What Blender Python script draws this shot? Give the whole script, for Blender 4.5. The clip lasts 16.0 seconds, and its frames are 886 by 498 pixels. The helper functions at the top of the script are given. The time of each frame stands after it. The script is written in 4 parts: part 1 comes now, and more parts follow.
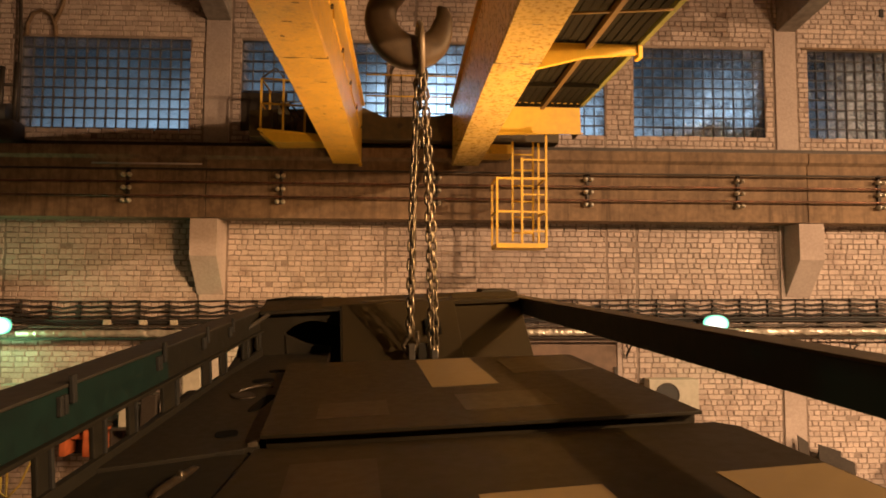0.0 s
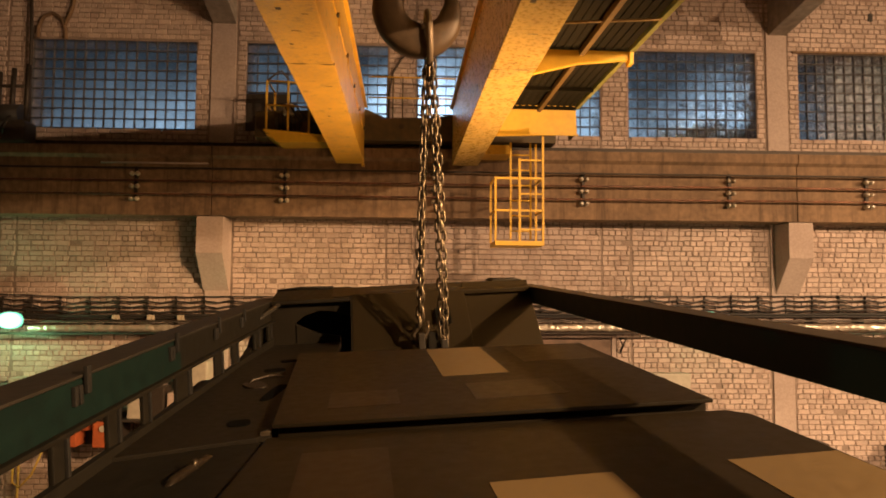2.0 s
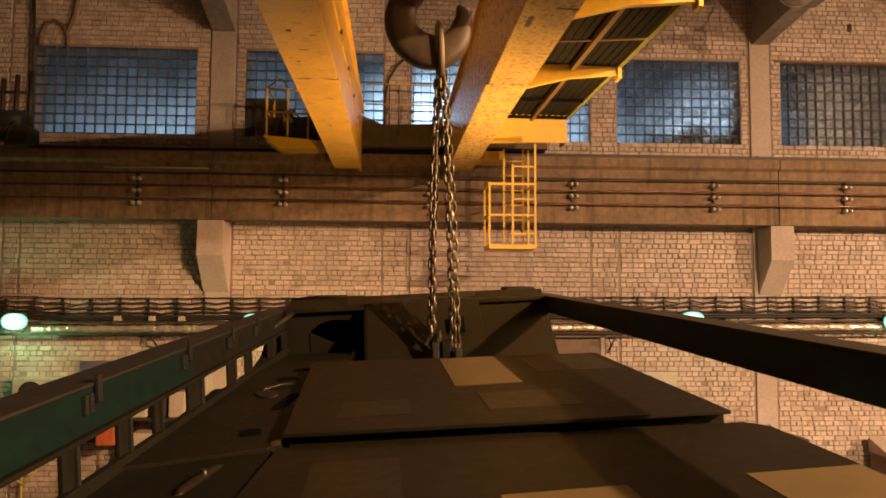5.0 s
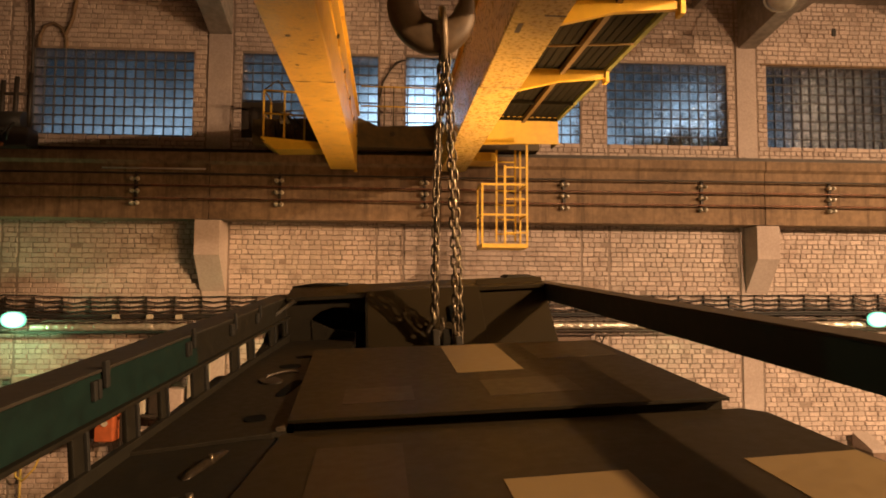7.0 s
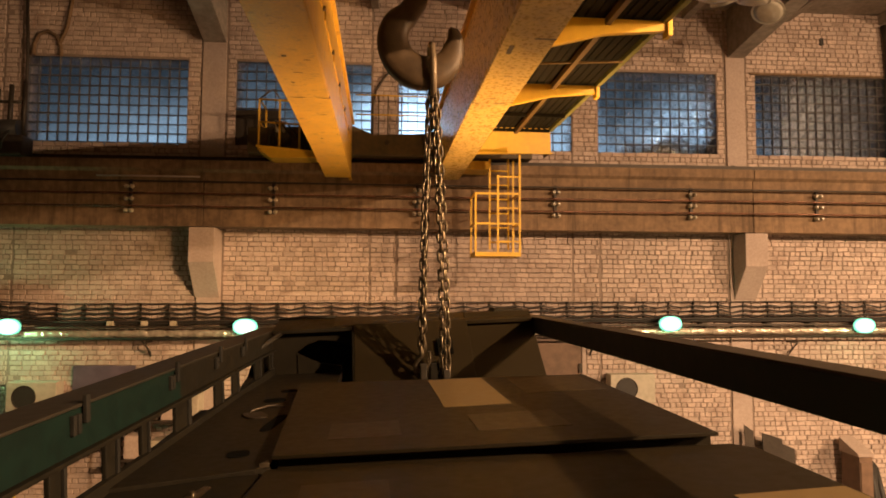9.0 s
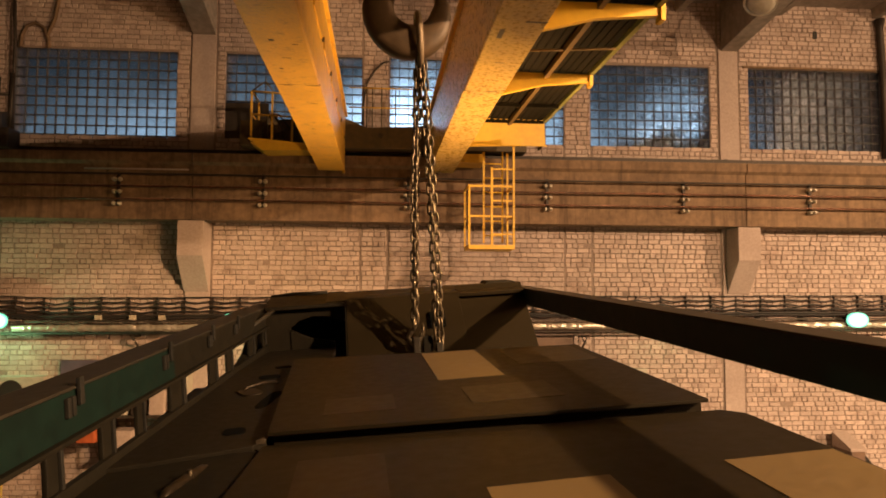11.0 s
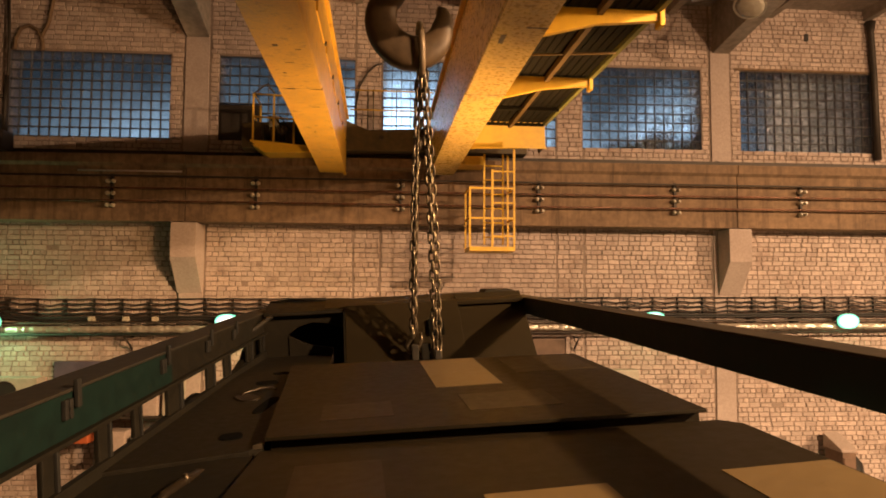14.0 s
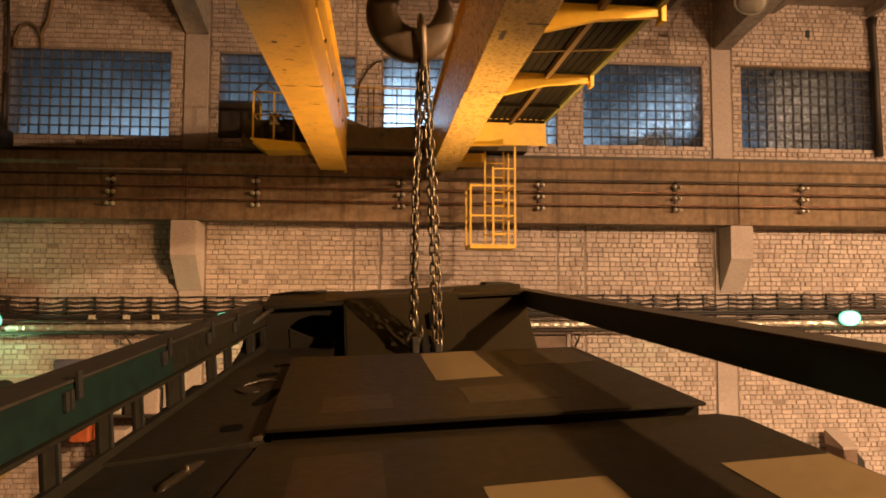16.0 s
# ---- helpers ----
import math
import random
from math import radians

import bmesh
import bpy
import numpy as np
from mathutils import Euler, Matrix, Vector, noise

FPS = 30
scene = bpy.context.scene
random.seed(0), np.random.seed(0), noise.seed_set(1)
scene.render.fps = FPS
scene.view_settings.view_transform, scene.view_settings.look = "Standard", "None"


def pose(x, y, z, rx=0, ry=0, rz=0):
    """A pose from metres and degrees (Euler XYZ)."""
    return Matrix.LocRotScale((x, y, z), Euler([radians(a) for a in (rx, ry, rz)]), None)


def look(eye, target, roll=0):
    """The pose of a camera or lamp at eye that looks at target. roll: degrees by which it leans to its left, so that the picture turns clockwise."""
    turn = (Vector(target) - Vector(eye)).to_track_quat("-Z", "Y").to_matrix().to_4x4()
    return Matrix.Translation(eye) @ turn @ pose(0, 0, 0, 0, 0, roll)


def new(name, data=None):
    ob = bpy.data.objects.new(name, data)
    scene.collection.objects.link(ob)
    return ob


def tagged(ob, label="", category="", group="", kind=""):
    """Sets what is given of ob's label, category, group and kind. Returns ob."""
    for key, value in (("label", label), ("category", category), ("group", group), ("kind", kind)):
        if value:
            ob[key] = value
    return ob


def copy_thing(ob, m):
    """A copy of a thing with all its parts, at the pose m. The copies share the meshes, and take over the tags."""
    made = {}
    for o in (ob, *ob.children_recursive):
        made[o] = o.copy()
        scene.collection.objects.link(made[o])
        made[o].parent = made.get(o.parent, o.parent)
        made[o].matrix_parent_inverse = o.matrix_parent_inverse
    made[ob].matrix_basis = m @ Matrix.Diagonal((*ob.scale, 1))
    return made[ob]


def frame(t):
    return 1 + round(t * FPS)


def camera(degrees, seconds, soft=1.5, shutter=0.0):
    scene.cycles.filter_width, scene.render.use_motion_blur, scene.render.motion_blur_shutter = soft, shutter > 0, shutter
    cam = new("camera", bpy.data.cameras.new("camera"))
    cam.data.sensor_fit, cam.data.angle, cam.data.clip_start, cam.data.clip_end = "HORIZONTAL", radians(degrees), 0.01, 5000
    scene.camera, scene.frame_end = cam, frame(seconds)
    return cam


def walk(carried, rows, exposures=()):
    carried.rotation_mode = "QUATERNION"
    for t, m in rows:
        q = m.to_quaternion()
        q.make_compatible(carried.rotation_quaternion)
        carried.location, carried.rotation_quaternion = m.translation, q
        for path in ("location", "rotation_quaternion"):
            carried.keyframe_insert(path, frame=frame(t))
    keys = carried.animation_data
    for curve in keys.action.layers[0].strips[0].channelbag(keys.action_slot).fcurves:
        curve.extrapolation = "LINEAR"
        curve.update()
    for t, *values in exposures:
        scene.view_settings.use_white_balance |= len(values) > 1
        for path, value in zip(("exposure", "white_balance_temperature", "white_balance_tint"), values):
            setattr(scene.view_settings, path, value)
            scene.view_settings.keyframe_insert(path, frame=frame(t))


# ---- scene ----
cam = camera(67.4, 16.0, soft=1.8)
PATH = [
    (0, (0.126, 0.461, 6.015), (0.197, 2.455, 6.149), 0.3),
    (0.5, (0.138, 0.378, 6.018), (0.207, 2.373, 6.151), 0.3),
    (1, (0.135, 0.277, 6.024), (0.206, 2.272, 6.157), 0.3),
    (1.5, (0.158, 0.165, 5.991), (0.228, 2.16, 6.121), 0.4),
    (2, (0.127, 0.089, 5.969), (0.198, 2.084, 6.099), 0.4),
    (2.5, (0.095, 0.018, 5.979), (0.168, 2.013, 6.11), 0.4),
    (3, (0.066, -0.089, 5.965), (0.145, 1.905, 6.097), 0.3),
    (3.5, (0.082, -0.196, 5.978), (0.16, 1.798, 6.109), 0.4),
    (4, (0.043, -0.25, 6.019), (0.128, 1.745, 6.146), 0.4),
    (6.5, (0.046, -0.476, 6.006), (0.156, 1.517, 6.134), 0.3),
    (7, (0.048, -0.576, 5.953), (0.163, 1.417, 6.085), 0.3),
    (7.5, (0.033, -0.7, 5.911), (0.153, 1.292, 6.04), 0.3),
    (8, (0.045, -0.72, 5.97), (0.17, 1.272, 6.098), 0.3),
    (8.5, (0.076, -0.704, 6.07), (0.203, 1.288, 6.197), 0.3),
    (9, (0.083, -0.731, 6.112), (0.214, 1.261, 6.242), 0.3),
    (11.5, (0.272, -0.624, 5.947), (0.411, 1.367, 6.075), 0.3),
    (12, (0.308, -0.624, 5.91), (0.448, 1.367, 6.04), 0.3),
    (12.5, (0.359, -0.617, 5.929), (0.499, 1.373, 6.06), 0.3),
    (13, (0.385, -0.637, 5.955), (0.525, 1.354, 6.089), 0.4),
    (13.5, (0.391, -0.68, 5.993), (0.529, 1.311, 6.125), 0.4),
    (14, (0.386, -0.708, 6.016), (0.525, 1.283, 6.146), 0.3),
    (14.5, (0.41, -0.71, 6.034), (0.549, 1.281, 6.163), 0.3),
    (15, (0.414, -0.682, 6.062), (0.555, 1.309, 6.189), 0.3),
    (15.5, (0.401, -0.681, 6.027), (0.541, 1.31, 6.155), 0.4),
    (16, (0.398, -0.684, 6.015), (0.534, 1.307, 6.138), 0.2),
]
walk(cam, [(t, look(eye, target, roll)) for t, eye, target, roll in PATH])

# how the hoisted hull is turned about the eye, in degrees: seconds, turn about x, y, z
TURN = [
    (0, -1.13, 0.26, 3.35),
    (0.5, -1.36, -0.29, 3.23),
    (1, -1.23, -0.23, 2.99),
    (1.5, -0.65, -0.09, 2.80),
    (2, -0.36, -0.21, 2.50),
    (2.5, -0.46, -0.09, 2.17),
    (3, -0.31, 0.51, 1.73),
    (3.5, -0.42, 0.35, 1.52),
    (4, -1.26, 0.19, 1.05),
    (6.5, -0.81, -0.19, 0.01),
    (7, 0.00, 0.00, -0.00),
    (7.5, 0.61, -0.07, -0.02),
    (8, -0.57, 0.04, 0.09),
    (8.5, -2.31, 0.45, 0.41),
    (9, -2.89, 0.39, 0.58),
    (11.5, 0.11, -1.12, 1.12),
    (12, 0.55, -0.71, 1.17),
    (12.5, 0.09, 0.46, 1.35),
    (13, -0.53, 0.88, 1.40),
    (13.5, -0.95, 0.35, 1.32),
    (14, -1.32, -0.29, 1.14),
    (14.5, -1.67, -0.19, 1.14),
    (15, -1.80, 0.02, 1.09),
    (15.5, -1.35, -0.27, 1.08),
    (16, -0.90, -0.03, 1.19),
]

# bridge travel along the runway, in metres
TRAVEL = [(0, -0.04), (1, -0.035), (2, -0.025), (3, -0.02), (4, -0.015), (6.5, -0.002), (7, 0), (8, 0.003), (8.5, 0.006), (9, 0.027),
          (11.5, 0.119), (12, 0.164), (12.5, 0.228), (13, 0.27), (14, 0.272), (16, 0.277)]

# ---------------------------------------------------------------- world and light
world = bpy.data.worlds.new("world")
scene.world = world
world.use_nodes = True
wn, wl = world.node_tree.nodes, world.node_tree.links
sky = wn.new("ShaderNodeTexSky")
sky.sky_type = "NISHITA"
sky.sun_disc = False
sky.sun_elevation = radians(-1)
sky.sun_rotation = radians(200)
wl.new(sky.outputs[0], wn["Background"].inputs[0])
wn["Background"].inputs[1].default_value = 0.1

SODIUM = (1.0, 0.625, 0.335)
AMBER = (1.0, 0.55, 0.215)


def lamp(name, kind, place, target, power, color, size, cone=40):
    data = bpy.data.lights.new(name, kind)
    data.energy, data.color = power, color
    if kind == "AREA":
        data.shape, data.size = "DISK", size
    else:
        data.shadow_soft_size = size
    if kind == "SPOT":
        data.spot_size, data.spot_blend = radians(cone), 1.0
    ob = new(name, data)
    ob.matrix_world = look(place, target)
    return ob


lamp("unseen_sodium_light", "AREA", (9.7, -2.7, 10.6), (8.6, 0.3, 0.0), 4400, SODIUM, 0.45)
lamp("unseen_sodium_light", "AREA", (20.5, -1.0, 10.2), (17.5, 2.8, 0.0), 5200, SODIUM, 0.45)
# Added unseen fill from the right that brightens the left part of the wall.
lamp("unseen_sodium_light", "SPOT", (6.0, 3.0, 8.3), (-5.0, 14, 4.0), 6000, AMBER, 1.4, 46)
# Added fill from below, hidden by the hull, to brighten the girder undersides.
lamp("girder_fill", "SPOT", (2.5, 8.0, 4.5), (0.8, 8.6, 8.5), 2150, AMBER, 0.25, 90)
FLOOD = (0.4, 1.0, 0.48)
for x, z, power in ((-7.88, 5.3, 50), (-3.12, 5.31, 9), (6.0, 5.39, 8), (10.42, 5.36, 8)):
    lamp("flood_glow", "POINT", (x, 13.3, z - 0.06), (x, 10, z), power, FLOOD, 0.06)


# ---------------------------------------------------------------- materials
def material(name, color, rough=0.7, metal=0.0, second=None, grain=14.0, blot=1.3, spread=0.5, bump=0.25, vary=0.0, place="Object", gloss=0.12,
             stain=None, streak=False, stain_size=2.2, stain_from=0.5):
    """Two scales of noise between two colours, uneven gloss, fine relief, and an optional stain with its own shape."""
    m = bpy.data.materials.new(name)
    m.use_nodes = True
    n, l = m.node_tree.nodes, m.node_tree.links
    b = n["Principled BSDF"]
    second = second or tuple(c * 0.6 for c in color)
    geo = n.new("ShaderNodeNewGeometry")
    tex = n.new("ShaderNodeTexCoord")
    coord = geo.outputs["Position"] if place == "World" else tex.outputs["Object"]
    big = n.new("ShaderNodeTexNoise")
    big.inputs["Scale"].default_value, big.inputs["Detail"].default_value = blot, 6
    small = n.new("ShaderNodeTexNoise")
    small.inputs["Scale"].default_value, small.inputs["Detail"].default_value = grain, 8
    for q in (big, small):
        l.new(coord, q.inputs["Vector"])
    add = n.new("ShaderNodeMath")
    add.operation = "ADD"
    l.new(big.outputs["Fac"], add.inputs[0])
    l.new(small.outputs["Fac"], add.inputs[1])
    ramp = n.new("ShaderNodeMapRange")
    ramp.inputs["From Min"].default_value, ramp.inputs["From Max"].default_value = 1 - spread * 0.5, 1 + spread * 0.5
    l.new(add.outputs[0], ramp.inputs["Value"])
    mix = n.new("ShaderNodeMix")
    mix.data_type = "RGBA"
    mix.inputs["A"].default_value, mix.inputs["B"].default_value = (*second, 1), (*color, 1)
    l.new(ramp.outputs["Result"], mix.inputs["Factor"])
    out = mix.outputs["Result"]
    if stain:
        st = n.new("ShaderNodeTexNoise")
        st.inputs["Scale"].default_value, st.inputs["Detail"].default_value, st.inputs["Roughness"].default_value = stain_size, 9, 0.7
        if streak:
            mp = n.new("ShaderNodeMapping")
            mp.inputs["Scale"].default_value = (3.0, 3.0, 0.25)
            l.new(coord, mp.inputs["Vector"])
            l.new(mp.outputs[0], st.inputs["Vector"])
        else:
            l.new(coord, st.inputs["Vector"])
        sr = n.new("ShaderNodeMapRange")
        sr.inputs["From Min"].default_value, sr.inputs["From Max"].default_value = stain_from, stain_from + 0.18
        sr.inputs["To Max"].default_value = 0.8
        l.new(st.outputs["Fac"], sr.inputs["Value"])
        sm = n.new("ShaderNodeMix")
        sm.data_type = "RGBA"
        sm.inputs["B"].default_value = (*stain, 1)
        l.new(out, sm.inputs["A"])
        l.new(sr.outputs["Result"], sm.inputs["Factor"])
        out = sm.outputs["Result"]
    if vary:
        rnd = n.new("ShaderNodeObjectInfo").outputs["Random"] if vary < 0 else geo.outputs["Random Per Island"]
        vr = n.new("ShaderNodeMapRange")
        vr.inputs["To Min"].default_value, vr.inputs["To Max"].default_value = 1 - abs(vary), 1 + abs(vary) * 0.6
        l.new(rnd, vr.inputs["Value"])
        hsv = n.new("ShaderNodeHueSaturation")
        l.new(out, hsv.inputs["Color"])
        l.new(vr.outputs["Result"], hsv.inputs["Value"])
        out = hsv.outputs["Color"]
    l.new(out, b.inputs["Base Color"])
    rr = n.new("ShaderNodeMapRange")
    rr.inputs["To Min"].default_value, rr.inputs["To Max"].default_value = max(rough - gloss, 0.05), min(rough + gloss, 1)
    l.new(small.outputs["Fac"], rr.inputs["Value"])
    l.new(rr.outputs["Result"], b.inputs["Roughness"])
    b.inputs["Metallic"].default_value = metal
    if bump:
        bp = n.new("ShaderNodeBump")
        bp.inputs["Strength"].default_value, bp.inputs["Distance"].default_value = bump, 0.01
        l.new(small.outputs["Fac"], bp.inputs["Height"])
        l.new(bp.outputs[0], b.inputs["Normal"])
    return m


def glow(name, color, strength):
    m = bpy.data.materials.new(name)
    m.use_nodes = True
    b = m.node_tree.nodes["Principled BSDF"]
    b.inputs["Base Color"].default_value = (*color, 1)
    b.inputs["Emission Color"].default_value, b.inputs["Emission Strength"].default_value = (*color, 1), strength
    return m


def lens_glow(name):
    """Lamp glass: white-hot burner in the middle, the glare's green halo painted towards the rim."""
    m = bpy.data.materials.new(name)
    m.use_nodes = True
    n, l = m.node_tree.nodes, m.node_tree.links
    p = n["Principled BSDF"]
    tex = n.new("ShaderNodeTexCoord")
    mp = n.new("ShaderNodeMapping")
    mp.inputs["Scale"].default_value = (1 / 0.27, 0, 1 / 0.18)
    l.new(tex.outputs["Object"], mp.inputs["Vector"])
    ln = n.new("ShaderNodeVectorMath")
    ln.operation = "LENGTH"
    l.new(mp.outputs[0], ln.inputs[0])
    ramp = n.new("ShaderNodeValToRGB")
    ramp.color_ramp.elements[0].position, ramp.color_ramp.elements[0].color = 0.5, (1, 1, 0.9, 1)
    ramp.color_ramp.elements[1].position, ramp.color_ramp.elements[1].color = 1.0, (0.05, 0.36, 0.2, 1)
    mid = ramp.color_ramp.elements.new(0.8)
    mid.color = (0.36, 0.86, 0.55, 1)
    l.new(ln.outputs["Value"], ramp.inputs["Fac"])
    l.new(ramp.outputs["Color"], p.inputs["Emission Color"])
    p.inputs["Base Color"].default_value = (0, 0, 0, 1)
    p.inputs["Specular IOR Level"].default_value = 0.0
    p.inputs["Emission Strength"].default_value = 2.4
    return m


BRICK = material("whitewashed_brick", (0.6, 0.475, 0.42), 0.85, second=(0.43, 0.33, 0.285), grain=34, blot=0.9, spread=0.8, bump=0.8, vary=0.16, place="World", stain=(0.3, 0.21, 0.17))
BRICK_ONE = material("whitewashed_brick_single", (0.6, 0.475, 0.42), 0.85, second=(0.43, 0.33, 0.285), grain=34, blot=0.9, spread=0.8, bump=0.8, vary=-0.16, place="World", stain=(0.3, 0.21, 0.17))
MORTAR = material("mortar", (0.33, 0.25, 0.21), 0.95, grain=40, bump=0.5, place="World")
PLASTER = material("plastered_concrete", (0.48, 0.38, 0.34), 0.85, second=(0.37, 0.285, 0.25), grain=22, blot=0.9, bump=0.4, place="World")
CONCRETE = material("stained_concrete", (0.28, 0.178, 0.105), 0.85, second=(0.125, 0.077, 0.046), grain=9, blot=0.6, spread=0.6, bump=0.4, place="World",
                    stain=(0.085, 0.052, 0.032), streak=True)
ROOF = material("roof_concrete", (0.36, 0.31, 0.27), 0.9, grain=8, place="World")
FLOOR = material("dusty_concrete_floor", (0.16, 0.14, 0.12), 0.8, grain=10, place="World")
YELLOW = material("worn_yellow_paint", (0.74, 0.44, 0.045), 0.36, second=(0.5, 0.29, 0.04), grain=26, blot=3.2, spread=0.7, bump=0.25, gloss=0.2,
                  stain=(0.15, 0.09, 0.035), stain_size=7.0, stain_from=0.55)
YELLOW_PALE = material("pale_yellow_paint", (0.66, 0.46, 0.115), 0.3, second=(0.4, 0.26, 0.07), grain=20, blot=3.6, spread=0.55, bump=0.5, gloss=0.24,
                       stain=(0.16, 0.095, 0.04), stain_size=3.0, stain_from=0.55)
YELLOW_CLEAN = material("yellow_paint", (0.76, 0.46, 0.035), 0.45, second=(0.64, 0.37, 0.03), grain=10, bump=0.12)
OLIVE = material("oily_brown_steel", (0.1, 0.065, 0.025), 0.6, second=(0.05, 0.035, 0.015), grain=10)
DECK = material("dark_corrugated_steel", (0.022, 0.018, 0.01), 0.85, second=(0.013, 0.011, 0.007), grain=12)
DECK.node_tree.nodes["Principled BSDF"].inputs["Specular IOR Level"].default_value = 0.1
STRINGER = material("grimy_yellow_steel", (0.17, 0.1, 0.025), 0.6, grain=12)
EDGE = material("faded_green_edge", (0.25, 0.24, 0.06), 0.6, grain=10)
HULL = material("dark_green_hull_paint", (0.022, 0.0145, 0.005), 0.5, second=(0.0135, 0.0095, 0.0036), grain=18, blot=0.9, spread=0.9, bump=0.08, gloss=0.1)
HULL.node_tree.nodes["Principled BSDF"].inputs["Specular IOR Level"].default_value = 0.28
# Blackish beam paint; also carries painted shade on low deck, seam and well.
HULL_DARK = material("blackish_paint_and_shade", (0.0125, 0.0095, 0.0045), 0.6, second=(0.008, 0.0065, 0.0035), grain=16, bump=0.1)
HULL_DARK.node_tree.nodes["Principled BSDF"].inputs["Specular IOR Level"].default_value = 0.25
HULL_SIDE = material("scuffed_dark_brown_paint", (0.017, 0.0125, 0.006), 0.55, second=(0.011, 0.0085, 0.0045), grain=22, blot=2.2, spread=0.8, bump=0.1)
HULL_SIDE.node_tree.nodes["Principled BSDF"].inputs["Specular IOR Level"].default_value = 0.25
HULL_GREEN = material("green_beam_paint", (0.004, 0.0155, 0.011), 0.6, second=(0.004, 0.0105, 0.008), grain=14, bump=0.1)
HULL_GREEN.node_tree.nodes["Principled BSDF"].inputs["Specular IOR Level"].default_value = 0.2
HULL_BROWN = material("brown_flange_paint", (0.028, 0.02, 0.011), 0.6, second=(0.016, 0.013, 0.008), grain=16, bump=0.1)
HULL_FLANGE = material("lighter_brown_flange_paint", (0.05, 0.033, 0.017), 0.6, second=(0.034, 0.023, 0.013), grain=16, bump=0.1)
# Dark teal paint, its blue raised to include the lens flare's veil.
HULL_TEAL = material("dark_teal_paint_with_flare", (0.011, 0.029, 0.036), 0.55, second=(0.009, 0.021, 0.026), grain=14, bump=0.1)
HULL_GREY = material("scuffed_grey_steel", (0.026, 0.023, 0.018), 0.6, metal=0.3, grain=25)
CATCH = material("greasy_dark_steel", (0.05, 0.035, 0.02), 0.35, metal=0.5, grain=25)
# Near-black colour painted in for the shade inside slots and recesses.
SHADE_BLACK = material("black_shade", (0.006, 0.006, 0.005), 0.9, grain=20, bump=0.1)
SHADE_BLACK.node_tree.nodes["Principled BSDF"].inputs["Specular IOR Level"].default_value = 0.05
TAN = material("tan_camouflage_paint", (0.19, 0.125, 0.05), 0.55, second=(0.16, 0.104, 0.042), grain=20, bump=0.06)
RUST = material("red_brown_camouflage_paint", (0.029, 0.016, 0.0052), 0.5, second=(0.02, 0.0125, 0.0045), grain=20, bump=0.06)
FADED = material("faint_olive_camouflage_paint", (0.036, 0.023, 0.008), 0.5, second=(0.027, 0.018, 0.007), grain=20, bump=0.06)
HOOK = material("forged_brown_steel", (0.13, 0.08, 0.04), 0.48, metal=0.1, second=(0.08, 0.05, 0.026), grain=14, blot=4)
RINGSTEEL = material("pale_worn_steel", (0.34, 0.25, 0.16), 0.45, metal=0.3, second=(0.22, 0.16, 0.1), grain=20)
CHAIN = material("oiled_chain_steel", (0.22, 0.17, 0.11), 0.34, metal=0.8, second=(0.09, 0.07, 0.045), grain=30)
BLACK = material("black_cable_sheath", (0.03, 0.025, 0.022), 0.6, grain=20, place="World")
DARKMETAL = material("dark_steel", (0.06, 0.045, 0.035), 0.55, metal=0.4, grain=18, place="World")
COPPER = material("rusty_conductor", (0.24, 0.1, 0.06), 0.35, metal=0.6, second=(0.07, 0.04, 0.028), grain=12, blot=1.5, place="World")
PORCELAIN = material("grubby_porcelain", (0.55, 0.47, 0.37), 0.3, second=(0.3, 0.24, 0.17), grain=20, place="World")
FOIL = material("crinkled_foil", (0.8, 0.72, 0.62), 0.35, metal=0.65, second=(0.5, 0.42, 0.34), grain=9, blot=3, bump=1.0, place="World")
WHITEBOX = material("off_white_casing", (0.46, 0.41, 0.34), 0.5, second=(0.34, 0.3, 0.24), grain=10, bump=0.05, place="World")
BROWNDOOR = material("brown_painted_board", (0.2, 0.12, 0.08), 0.6, grain=6, place="World")
BLUEBOARD = material("violet_grey_board", (0.12, 0.09, 0.13), 0.55, grain=5, place="World")
ORANGE = material("orange_machine_paint", (0.5, 0.12, 0.04), 0.55, grain=8, place="World")
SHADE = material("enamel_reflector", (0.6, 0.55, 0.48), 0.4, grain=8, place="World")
LAMPGLASS = lens_glow("flood_glass_with_halo")


# ---------------------------------------------------------------- mesh helpers
def box(bm, x0, x1, y0, y1, z0, z1, bevel=0.0):
    vs = [bm.verts.new((x, y, z)) for x in (x0, x1) for y in (y0, y1) for z in (z0, z1)]
    fs = [bm.faces.new([vs[i] for i in q]) for q in ((0, 1, 3, 2), (4, 6, 7, 5), (0, 4, 5, 1), (2, 3, 7, 6), (0, 2, 6, 4), (1, 5, 7, 3))]
    if bevel:
        es = list({e for f in fs for e in f.edges})
        bmesh.ops.bevel(bm, geom=es, offset=bevel, segments=2, affect="EDGES", profile=0.6)
    return bm


def boxed(*a, bevel=0.0):
    return box(bmesh.new(), *a, bevel=bevel)


